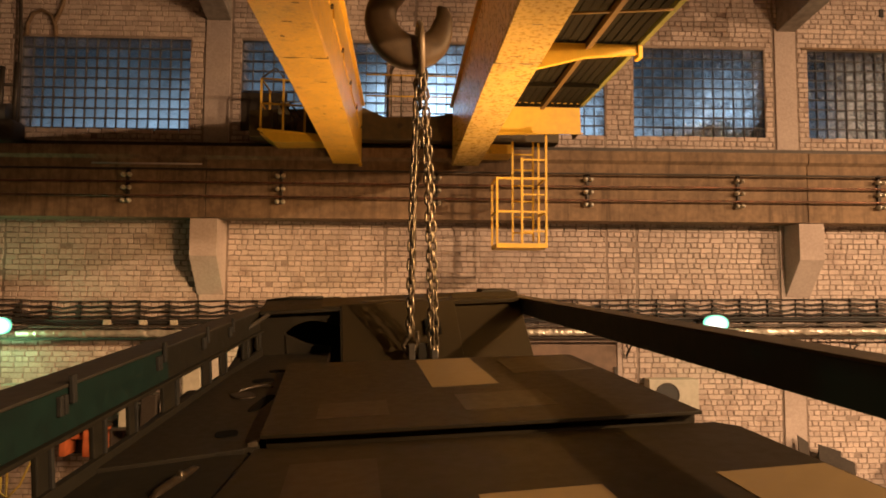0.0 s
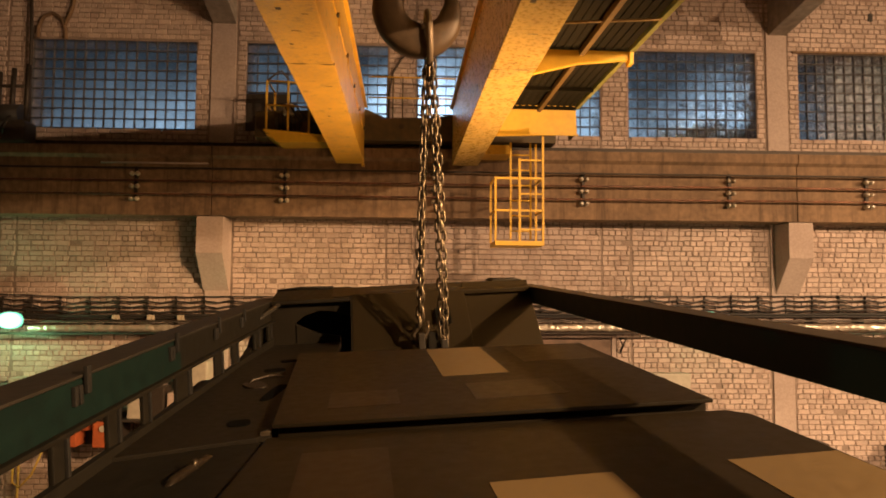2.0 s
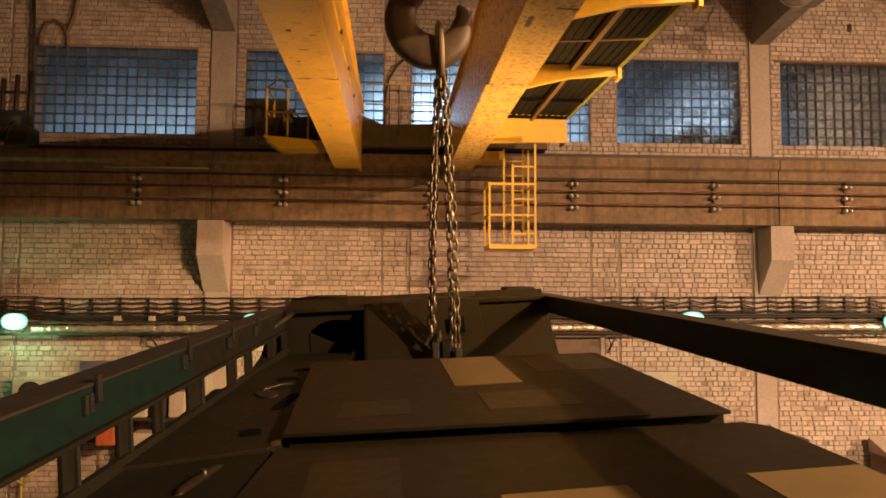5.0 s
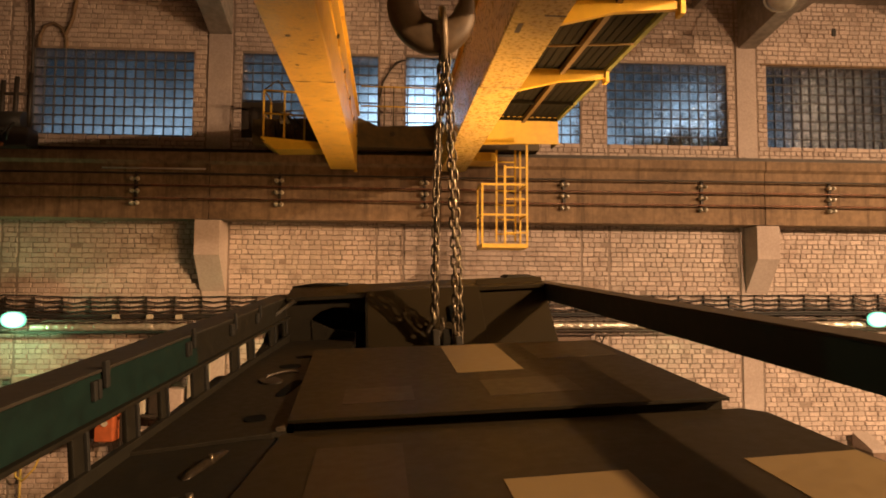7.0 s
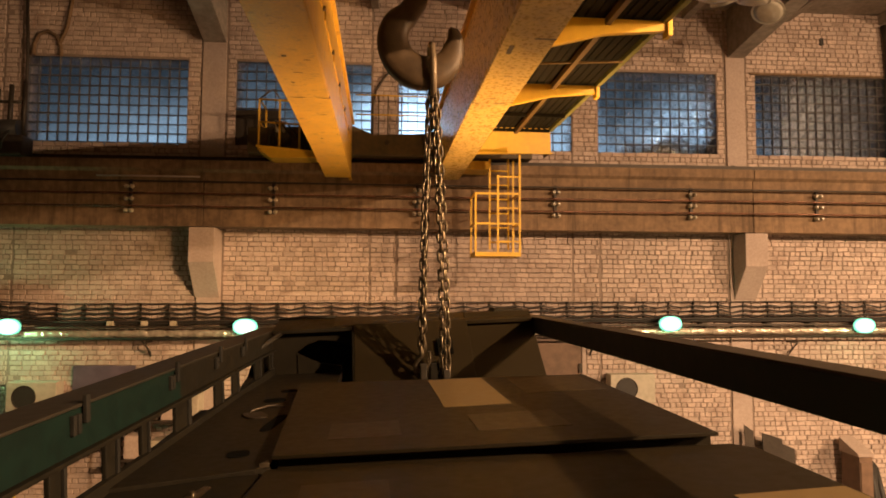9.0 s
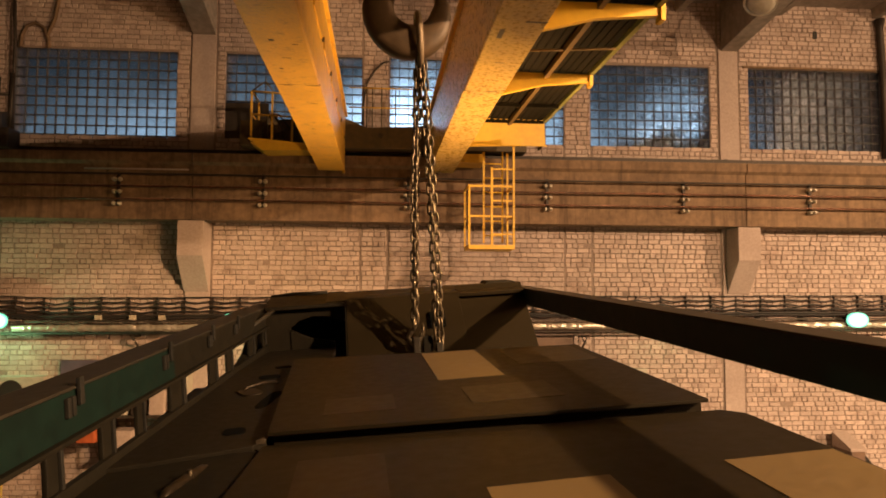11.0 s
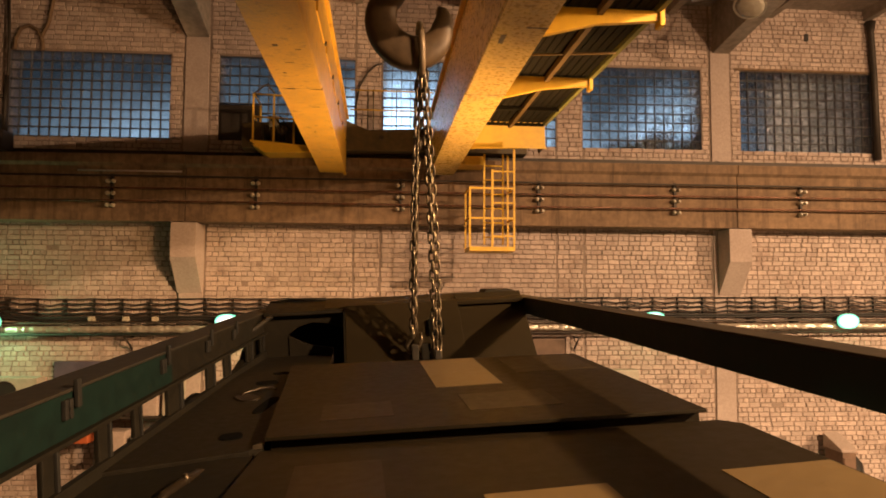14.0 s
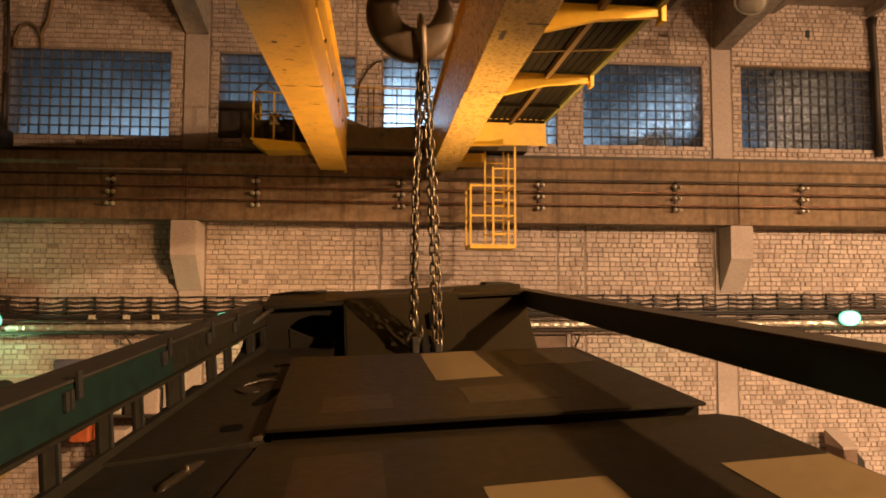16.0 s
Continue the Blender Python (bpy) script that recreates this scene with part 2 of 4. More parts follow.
def prism(points, axis, a, b, bevel=0.0):
    """A flat outline, drawn in the two other axes, pulled from a to b along axis (0, 1 or 2)."""
    bm = bmesh.new()

    def at(p, w):
        c = list(p)
        c.insert(axis, w)
        return bm.verts.new(c)
    lo, hi = [at(p, a) for p in points], [at(p, b) for p in points]
    n = len(points)
    fs = [bm.faces.new(lo), bm.faces.new(list(reversed(hi)))]
    for i in range(n):
        fs.append(bm.faces.new([lo[i], hi[i], hi[(i + 1) % n], lo[(i + 1) % n]]))
    bmesh.ops.recalc_face_normals(bm, faces=bm.faces[:])
    if bevel:
        bmesh.ops.bevel(bm, geom=bm.edges[:], offset=bevel, segments=2, affect="EDGES", profile=0.6)
    return bm


def tube(bm, points, radius, sides=8, closed=False):
    """A round bar along the points; radius may be one number or one for each point."""
    pts = [Vector(p) for p in points]
    n = len(pts)
    rad = radius if isinstance(radius, (list, tuple)) else [radius] * n
    rings, ref = [], None
    for i, p in enumerate(pts):
        a = pts[(i - 1) % n] if closed or i else p
        b = pts[(i + 1) % n] if closed or i < n - 1 else p
        d = (b - a).normalized()
        if ref is None:
            ref = d.orthogonal().normalized()
        ref = (ref - d * ref.dot(d)).normalized()
        s = d.cross(ref)
        rings.append([bm.verts.new(p + (ref * math.cos(w) + s * math.sin(w)) * rad[i]) for w in (2 * math.pi * k / sides for k in range(sides))])
    for i in range(n if closed else n - 1):
        r, q = rings[i], rings[(i + 1) % n]
        for k in range(sides):
            f = bm.faces.new([r[k], r[(k + 1) % sides], q[(k + 1) % sides], q[k]])
            f.smooth = True
    if not closed:
        bm.faces.new(list(reversed(rings[0])))
        bm.faces.new(rings[-1])
    return bm


def mesh_of(name, bm, mat):
    me = bpy.data.meshes.new(name)
    bm.to_mesh(me)
    bm.free()
    me.materials.append(mat)
    return me


def part(name, bm, mat, parent=None, label=""):
    ob = new(name, mesh_of(name, bm, mat))
    ob.parent = parent
    if label:
        ob["label"] = label
    return ob


def thing(name, label, category, place=(0, 0, 0), group="", kind=""):
    ob = new(name)
    ob.empty_display_size = 0.2
    ob.location = place
    return tagged(ob, label, category, group, kind)


def solid(name, bm, mat, label, category="", group="", kind=""):
    return tagged(part(name, bm, mat), label, category, group, kind)


# ---------------------------------------------------------------- the hall
WALL = 14.0
X0, X1, Y0, Z1 = -18.0, 34.0, -38.0, 12.75
# window openings in the north wall: x from, x to, z from, z to
OPENINGS = [(-8.02, -4.61, 9.35, 11.23), (-3.56, -0.58, 9.33, 11.22), (0.04, 3.98, 9.33, 11.22), (4.6, 7.4, 9.32, 11.22), (8.34, 11.56, 9.32, 11.22)]

bm = bmesh.new()
cuts = sorted({X0, X1, *[o[0] for o in OPENINGS], *[o[1] for o in OPENINGS]})
box(bm, X0, X1, WALL + 0.012, WALL + 0.5, 0, 9.3)
box(bm, X0, X1, WALL + 0.012, WALL + 0.5, 11.22, Z1)
for a, b in zip(cuts, cuts[1:]):
    if not any(o[0] <= a and b <= o[1] for o in OPENINGS):
        box(bm, a, b, WALL + 0.012, WALL + 0.5, 9.3, 11.22)
wall_north = solid("wall_north", bm, MORTAR, "long hall wall of whitewashed brick with glass block windows", "wall", kind="structure")

solid("floor", boxed(X0, X1, Y0, 14.5, -0.3, 0), FLOOR, "dusty grey concrete floor of the hall", "floor", kind="structure")
solid("ceiling", boxed(X0, X1, Y0, 14.5, Z1, Z1 + 0.3), ROOF, "pale ribbed concrete roof slabs", "ceiling", kind="structure")
solid("wall_south", boxed(X0, X1, Y0 - 0.5, Y0, 0, Z1), PLASTER, "plain far hall wall", "wall", kind="structure")
solid("wall_west", boxed(X0 - 0.5, X0, Y0, 14.5, 0, Z1), PLASTER, "plain end wall of the hall", "wall", kind="structure")
solid("wall_east", boxed(X1, X1 + 0.5, Y0, 14.5, 0, Z1), PLASTER, "plain end wall of the hall", "wall", kind="structure")

# columns set in the wall, their corbels, roof beams
for x0, x1 in ((-4.29, -3.78), (7.62, 8.07), (-16, -15.6)):
    solid("column", boxed(x0, x1, WALL - 0.03, WALL + 0.3, 0, 11.6, bevel=0.01), PLASTER, "pinkish plastered concrete column in the brick wall", "column", "wall columns")
for x0, x1 in ((-4.32, -3.79), (7.71, 8.22)):
    solid("corbel", prism([(14.0, 7.45), (13.42, 7.45), (13.42, 6.72), (13.97, 5.97), (14.0, 5.97)], 0, x0, x1, bevel=0.012), PLASTER,
          "pale concrete corbel under the runway beam", "corbel", "corbels")
for x0, x1, low in ((-4.29, -3.79, [(14.0, 11.62), (12.6, 12.08)]), (7.68, 8.08, [(14.0, 11.61), (11.6, 11.86)])):
    solid("roof_beam", prism([*low, (2.5, 12.72), (2.5, 12.74), (14.0, 12.74)], 0, x0, x1, bevel=0.015), ROOF, "concrete roof beam resting on a wall column", "beam", "roof beams")

# runway beam
for x0, x1 in ((X0, -4.035), (-4.02, 7.885), (7.9, X1)):
    b = prism([(13.4, 7.46), (13.95, 7.46), (13.95, 8.85), (13.32, 8.85), (13.32, 8.66), (13.4, 8.6)], 0, x0, x1, bevel=0.01)
    solid("runway_beam", b, CONCRETE, "dirty stained concrete crane runway beam", "beam", "runway beams")
solid("crane_rail", boxed(X0, X1, 13.56, 13.66, 8.85, 8.97, bevel=0.01), DARKMETAL, "dark steel crane rail on the runway beam", "rail")


# dark joints where brick piers meet, and black blocks painting the shade of small holes
for x, z in ((9.98, 12.06), (7.74, 8.98), (7.92, 8.95)):
    solid("wall_hole", boxed(x - 0.05, x + 0.05, WALL - 0.036, WALL + 0.2, z - 0.09, z + 0.09, bevel=0.02), BLACK, "small wall hole, its shade painted as a black block", "hole", "wall holes")
solid("trim", boxed(8.2, 11.45, WALL - 0.05, WALL, 11.22, 11.27, bevel=0.008), CONCRETE, "thin stained lintel strip over a window", "trim", kind="structure")
solid("dark_board", boxed(-3.56, -2.62, WALL + 0.03, WALL + 0.06, 9.33, 10.13, bevel=0.006), DARKMETAL, "dark board closing the foot of a window", "board")


# glass block windows
def glass_block_material():
    m = bpy.data.materials.new("pressed_glass_block")
    m.use_nodes = True
    n, l = m.node_tree.nodes, m.node_tree.links
    p = n["Principled BSDF"]
    p.inputs["Transmission Weight"].default_value = 1
    p.inputs["Roughness"].default_value = 0.09
    p.inputs["IOR"].default_value = 1.35
    info = n.new("ShaderNodeObjectInfo")
    mr = n.new("ShaderNodeMapRange")
    mr.inputs["To Min"].default_value, mr.inputs["To Max"].default_value = 0.72, 1.0
    l.new(info.outputs["Random"], mr.inputs["Value"])
    comb = n.new("ShaderNodeCombineColor")
    for q in ("Red", "Green", "Blue"):
        l.new(mr.outputs["Result"], comb.inputs[q])
    l.new(comb.outputs[0], p.inputs["Base Color"])
    geo = n.new("ShaderNodeNewGeometry")
    wave = n.new("ShaderNodeTexWave")
    wave.bands_direction = "DIAGONAL"
    wave.inputs["Scale"].default_value, wave.inputs["Distortion"].default_value, wave.inputs["Detail"].default_value = 11, 3, 2
    l.new(geo.outputs["Position"], wave.inputs["Vector"])
    bp = n.new("ShaderNodeBump")
    bp.inputs["Strength"].default_value, bp.inputs["Distance"].default_value = 0.5, 0.02
    l.new(wave.outputs["Fac"], bp.inputs["Height"])
    l.new(bp.outputs[0], p.inputs["Normal"])
    return m


def dusk_material():
    """Evening sky and yard lights outside: brighter and whiter low down, with uneven pools."""
    m = bpy.data.materials.new("dusk_outside")
    m.use_nodes = True
    n, l = m.node_tree.nodes, m.node_tree.links
    n.remove(n["Principled BSDF"])
    em = n.new("ShaderNodeEmission")
    geo = n.new("ShaderNodeNewGeometry")
    sep = n.new("ShaderNodeSeparateXYZ")
    l.new(geo.outputs["Position"], sep.inputs[0])
    up = n.new("ShaderNodeMapRange")
    up.inputs["From Min"].default_value, up.inputs["From Max"].default_value = 8.7, 11.7
    up.inputs["To Min"].default_value, up.inputs["To Max"].default_value = 1.05, 0.1
    l.new(sep.outputs["Z"], up.inputs["Value"])
    ns = n.new("ShaderNodeTexNoise")
    ns.inputs["Scale"].default_value, ns.inputs["Detail"].default_value = 0.55, 3
    l.new(geo.outputs["Position"], ns.inputs["Vector"])
    nr = n.new("ShaderNodeMapRange")
    nr.inputs["From Min"].default_value, nr.inputs["From Max"].default_value = 0.35, 0.68
    nr.inputs["To Min"].default_value, nr.inputs["To Max"].default_value = 0.55, 1.7
    l.new(ns.outputs["Fac"], nr.inputs["Value"])
    mul = n.new("ShaderNodeMath")
    mul.operation = "MULTIPLY"
    l.new(up.outputs[0], mul.inputs[0])
    l.new(nr.outputs[0], mul.inputs[1])
    total = mul.outputs[0]
    # yard lamps seen as soft pools: x, z, reach, strength
    for x, z, reach, power in ((0.2, 9.6, 2.2, 11), (7.2, 9.8, 1.8, 3.4), (-5.6, 9.6, 1.3, 0.9), (3.9, 9.9, 1.2, 1.6)):
        dist = n.new("ShaderNodeVectorMath")
        dist.operation = "DISTANCE"
        dist.inputs[1].default_value = (x, 15.6, z)
        l.new(geo.outputs["Position"], dist.inputs[0])
        fall = n.new("ShaderNodeMapRange")
        fall.interpolation_type = "SMOOTHSTEP"
        fall.inputs["From Min"].default_value, fall.inputs["From Max"].default_value = 0, reach
        fall.inputs["To Min"].default_value, fall.inputs["To Max"].default_value = power, 0
        l.new(dist.outputs["Value"], fall.inputs["Value"])
        ad = n.new("ShaderNodeMath")
        ad.operation = "ADD"
        l.new(total, ad.inputs[0])
        l.new(fall.outputs[0], ad.inputs[1])
        total = ad.outputs[0]
    em.inputs["Color"].default_value = (0.36, 0.54, 0.74, 1)
    sc = n.new("ShaderNodeMath")
    sc.operation = "MULTIPLY"
    sc.inputs[1].default_value = 0.5
    l.new(total, sc.inputs[0])
    l.new(sc.outputs[0], em.inputs["Strength"])
    l.new(em.outputs[0], n["Material Output"].inputs["Surface"])
    return m


GLASS = glass_block_material()
solid("backdrop", boxed(-12, 16, 15.6, 15.65, 7.5, 13.5), dusk_material(), "blue evening sky and yard light outside", "sky", kind="structure")
NIGHT = material("unlit_roofing", (0.02, 0.018, 0.016), 0.95, grain=6, place="World")
solid("outside_roof", prism([(5.3, 9.2), (8.0, 9.2), (8.0, 9.7), (7.0, 9.68), (6.95, 9.84), (6.35, 9.84), (6.3, 9.68), (5.3, 9.6)], 1, 14.75, 14.85), NIGHT, "dark stepped roof outside the window", "roof")
solid("outside_beam", boxed(5.9, 8.0, 14.75, 14.82, 10.14, 10.2), NIGHT, "dark beam outside the window", "beam")
# Added panel with a faint glow, keeps most of the last window dim.
solid("backdrop", prism([(9.5, 9.0), (13.2, 9.0), (13.2, 12.2), (10.0, 12.2), (9.65, 11.4)], 1, 15.3, 15.34), glow("dim_panel_glow", (0.32, 0.35, 0.42), 0.06), "added weakly glowing panel that dims the last window", "backdrop", kind="structure")
block_mesh = mesh_of("glass_block", boxed(-0.1, 0.1, -0.04, 0.04, -0.097, 0.097, bevel=0.01), GLASS)
GRID = material("dirty_window_mortar", (0.1, 0.09, 0.085), 0.9, grain=20, place="World")
for k, (a, c, lo, hi) in enumerate(OPENINGS):
    win = thing("window_%d" % (k + 1), "dusty glass block window glowing blue with dusk", "window", ((a + c) / 2, WALL + 0.1, lo), kind="structure")
    nx, nz = round((c - a) / 0.208), 9
    px, pz = (c - a) / nx, (hi - lo) / nz
    bm = bmesh.new()
    for i in range(nx + 1):
        x = a + i * px - (a + c) / 2
        box(bm, x - 0.006, x + 0.006, -0.05, 0.05, 0, hi - lo)
    for i in range(nz + 1):
        box(bm, a - (a + c) / 2, c - (a + c) / 2, -0.053, 0.053, i * pz - 0.011, i * pz + 0.011)
    part("mortar_grid", bm, GRID, win)
    for i in range(nx):
        for j in range(nz):
            if k == 1 and a + i * px < -2.62 and j < 4:
                continue
            ob = new("glass_block", block_mesh)
            ob.parent = win
            ob.visible_shadow = False
            ob.location = (a + (i + 0.5) * px - (a + c) / 2, random.uniform(-0.006, 0.006), (j + 0.5) * pz)
            ob.rotation_euler = (random.uniform(-0.018, 0.018), 0, random.uniform(-0.02, 0.02))
            ob.scale = (px / 0.208, 1, pz / 0.208)

# conductor bars and their insulators on the runway beam
for z in (8.37, 8.12, 7.85):
    solid("conductor_bar", tube(bmesh.new(), [(-15.5, 13.24, z), (-4, 13.24, z + 0.01), (2, 13.24, z), (8, 13.24, z + 0.01), (19.5, 13.24, z)], 0.02, 8), COPPER if z != 8.37 else DARKMETAL,
          "rusty copper-brown conductor bar along the runway beam", "conductor bar", "conductor bars")
solid("conduit", tube(bmesh.new(), [(-6.2, 13.36, 8.5), (-4.1, 13.36, 8.5)], 0.018, 6), PLASTER, "thin pale conduit on the runway beam", "conduit")


def insulator_rack(x):
    rack = thing("insulator_rack", "row of grubby porcelain insulators on a steel bracket", "insulator", (x, 13.4, 8.1), "conductor insulators")
    part("bracket", boxed(-0.03, 0.03, -0.06, -0.002, -0.36, 0.33, bevel=0.005), DARKMETAL, rack)
    for z in (-0.33, -0.08, 0.17):
        for s in (-0.055, 0.055):
            bm = bmesh.new()
            tube(bm, [(s, -0.05, z), (s, -0.08, z), (s, -0.1, z), (s, -0.13, z), (s, -0.15, z), (s, -0.18, z)], [0.03, 0.045, 0.03, 0.045, 0.03, 0.02], 10)
            part("insulator", bm, PORCELAIN, rack)
    return rack


first = insulator_rack(-5.5)
for x in (-8.55, -2.57, 0.45, 3.44, 6.46, 9.33, 12.2, -11.6):
    copy_thing(first, pose(x, 13.4, 8.1))

# cable runs under the corbels
CABLE_Y = 13.9
run = thing("cable_run", "black cables in rows clipped along the brick wall", "cables", (0, CABLE_Y, 5.4))
rc = random.Random(4)
for z, r, sag in ((0.48, 0.014, 0.012), (0.39, 0.018, 0.045), (0.29, 0.02, 0.045), (0.19, 0.022, 0.035), (0.1, 0.03, 0.012), (0.05, 0.024, 0.01)):
    pts = []
    n = 84
    for i in range(n + 1):
        x = -9.5 + 0.29 * i
        lift = 0.05 * math.exp(-((x + 8.3) / 0.8) ** 2)
        pts.append((x, -r, 0.0075 * x + z - (sag * rc.uniform(0.5, 1.3) if i % 2 else 0) - (0.12 if x < -8.6 else 0) + lift + 0.004 * math.sin(x * 3)))
    part("cable", tube(bmesh.new(), pts, r, 6), BLACK, run)
bmc = boxed(-0.008, 0.008, 0.03, 0.097, 0.03, 0.49, bevel=0.002)
clip_mesh = mesh_of("clip", bmc, DARKMETAL)
nub_mesh = mesh_of("nub", boxed(-0.05, 0.05, -0.06, 0.0, -0.026, 0.026, bevel=0.012), DARKMETAL)
for i in range(42):
    clip = new("clip", clip_mesh)
    clip.parent = run
    clip.location = (-9.5 + 0.58 * i, 0.01, 0.0075 * (-9.5 + 0.58 * i) + rc.uniform(-0.006, 0.006))
    for z in (0.39, 0.29, 0.19):
        nub = new("nub", nub_mesh)
        nub.parent = clip
        nub.location = (0, 0.02, z)
for x in (-6.0, -5.3, -4.7, 6.9, 8.4, 9.4):
    solid("junction_box", boxed(x - 0.06, x + 0.06, 13.76, 13.99, 5.37, 5.47, bevel=0.012), PORCELAIN if x < -4 else DARKMETAL, "small junction box under the cables", "junction box", "junction boxes")

# foil-wrapped pipe with its dark companions
pts, rad = [], []
for i in range(340):
    pts.append((-7.6 + 21 * i / 339, 13.62 + rc.uniform(-0.004, 0.004), 5.245 + 0.006 * (-7.6 + 21 * i / 339) + rc.uniform(-0.004, 0.004)))
    rad.append(0.068 + rc.uniform(-0.007, 0.007))
foil = tube(bmesh.new(), pts, rad, 10)
for v in foil.verts:
    v.co += Vector((rc.uniform(-0.02, 0.02), rc.uniform(-0.009, 0.009), rc.uniform(-0.009, 0.009)))
for f in foil.faces:
    f.smooth = False
solid("foil_pipe", foil, FOIL, "pipe wrapped in crinkled silver foil along the wall", "pipe")
solid("dark_pipe", tube(bmesh.new(), [(-9.5, 13.62, 5.09), (3, 13.62, 5.15), (14, 13.62, 5.2)], 0.024, 8), DARKMETAL, "thin dark pipe under the foil pipe", "pipe")
solid("dark_channel", prism([(-9.5, 5.3), (14, 5.44), (14, 5.48), (-9.5, 5.34)], 1, 13.66, 13.8, bevel=0.006), DARKMETAL, "dark steel channel above the foil pipe", "channel")
for x in (-9, -5.2, -1.5, 4.35, 8.93, 12.6):
    bk = thing("pipe_bracket", "dark forked steel bracket holding the pipe", "bracket", (x, 13.99, 5.0), "pipe brackets")
    part("arm", boxed(-0.02, 0.02, -0.45, -0.002, 0.02, 0.05, bevel=0.004), DARKMETAL, bk)
    part("strut", tube(bmesh.new(), [(0, -0.4, 0.03), (0, -0.02, -0.28)], 0.016, 6), DARKMETAL, bk)
    part("strut", tube(bmesh.new(), [(-0.09, -0.3, 0.05), (0, -0.2, -0.1), (0, -0.02, -0.22)], 0.014, 6), DARKMETAL, bk)


def lens_disc():
    bm = tube(bmesh.new(), [(0, -0.024, 0), (0, -0.04, 0), (0, -0.06, 0)], [0.23, 0.225, 0.12], 28)
    bmesh.ops.scale(bm, vec=(1.12, 1, 0.72), verts=bm.verts[:])
    for v in bm.verts:
        v.co.x = math.copysign(abs(v.co.x / 0.26) ** 0.8, v.co.x) * 0.26
        v.co.z = math.copysign(abs(v.co.z / 0.17) ** 0.8, v.co.z) * 0.17
    return bm


def flood_lamp():
    ob = thing("flood_lamp", "glaring greenish-white flood lamp under the cables", "lamp", (-7.88, 13.5, 5.36), "wall flood lamps")
    part("housing", prism([(-0.21, -0.02), (0.21, -0.02), (0.13, 0.17), (-0.13, 0.17)], 2, -0.15, 0.15, bevel=0.012), BLACK, ob)
    part("lens", lens_disc(), LAMPGLASS, ob, "glowing glass with painted green halo")
    part("stem", boxed(-0.02, 0.02, 0.15, 0.47, 0.02, 0.06, bevel=0.004), DARKMETAL, ob)
    return ob


fl = flood_lamp()
for x, z in ((-3.12, 5.37), (6.0, 5.45), (10.42, 5.42)):
    copy_thing(fl, pose(x, 13.5, z))


# air conditioners, boards and clutter at the foot of the wall
def outdoor_unit(x, z):
    ac = thing("air_conditioner", "off-white outdoor air conditioner unit on the brick wall", "air conditioner", (x, 13.98, z), "air conditioners")
    part("casing", boxed(-0.5, 0.5, -0.36, -0.04, 0, 0.62, bevel=0.02), WHITEBOX, ac)
    ring = []
    for i in range(24):
        w = 2 * math.pi * i / 24
        ring.append((-0.14 + 0.235 * math.cos(w), -0.365, 0.31 + 0.235 * math.sin(w)))
    part("fan_grille", tube(bmesh.new(), ring, 0.012, 6, closed=True), DARKMETAL, ac)
    part("fan", tube(bmesh.new(), [(-0.14, -0.355, 0.31), (-0.14, -0.364, 0.31)], 0.23, 24), BLACK, ac, "dark round fan opening")
    for s in (-0.35, 0.35):
        part("bracket", boxed(s - 0.02, s + 0.02, -0.36, 0.02, -0.05, -0.002), DARKMETAL, ac)
    return ac


ac = outdoor_unit(-7.45, 3.6)
copy_thing(ac, pose(5.2, 13.98, 3.72))
solid("wall_board", boxed(-6.78, -5.5, 13.93, 13.985, 3.95, 4.52, bevel=0.01), BLUEBOARD, "violet-grey board hung on the brick wall", "board")
solid("wall_board", boxed(-5.45, -4.6, 13.95, 13.985, 4.1, 4.5, bevel=0.01), PLASTER, "pale board hung on the brick wall", "board")
door = thing("door_1", "wide brown painted panel door in the brick wall", "door", (3.3, 13.97, 0.0), kind="structure")
part("leaf", boxed(-0.95, 0.85, -0.03, 0.02, 2.2, 5.0, bevel=0.01), BROWNDOOR, door)
part("frame", boxed(0.86, 0.95, -0.05, 0.02, 2.2, 5.06, bevel=0.008), PLASTER, door)
part("hinge", boxed(0.78, 0.86, -0.07, -0.032, 4.35, 4.55, bevel=0.006), DARKMETAL, door)

rack = thing("orange_machine", "orange and grey machine on a wall bracket", "machine", (-6.1, 13.3, 0))
part("back_plate", boxed(-0.36, 0.48, 0.1, 0.68, 2.98, 3.6, bevel=0.02), DARKMETAL, rack)
part("casing", boxed(0.1, 0.46, -0.28, 0.098, 3.0, 3.5, bevel=0.03), ORANGE, rack, "orange casing")
part("upright", boxed(-0.3, -0.19, -0.3, 0.098, 3.02, 3.46, bevel=0.012), ORANGE, rack, "orange upright")
part("crossbar", boxed(-0.19, 0.1, -0.16, -0.08, 3.3, 3.4, bevel=0.012), ORANGE, rack, "orange crossbar")
part("top", boxed(-0.36, 0.48, -0.33, 0.098, 3.51, 3.56, bevel=0.01), DARKMETAL, rack)
part("gauge", tube(bmesh.new(), [(0.3, -0.28, 3.36), (0.3, -0.31, 3.36)], 0.06, 14), WHITEBOX, rack)

for x0, x1, z, mt, lab in ((-5.45, -5.12, 3.9, WHITEBOX, "pale dusty crate on a shelf"), (-5.05, -4.75, 4.1, DARKMETAL, "grey steel case on a shelf"),
                           (-4.7, -4.38, 4.0, PLASTER, "pale dusty crate on a shelf"), (-4.3, -3.95, 4.6, WHITEBOX, "white rounded drum on a shelf")):
    solid("crate", boxed(x0, x1, 13.2, 13.6, 3.5, z, bevel=0.03), mt, lab, "crate")
shelf = thing("shelf_rack", "grey steel shelf rack crowded with crates", "shelf", (-4.7, 13.4, 0))
part("board", boxed(-0.85, 0.85, -0.3, 0.3, 3.46, 3.5, bevel=0.005), DARKMETAL, shelf)
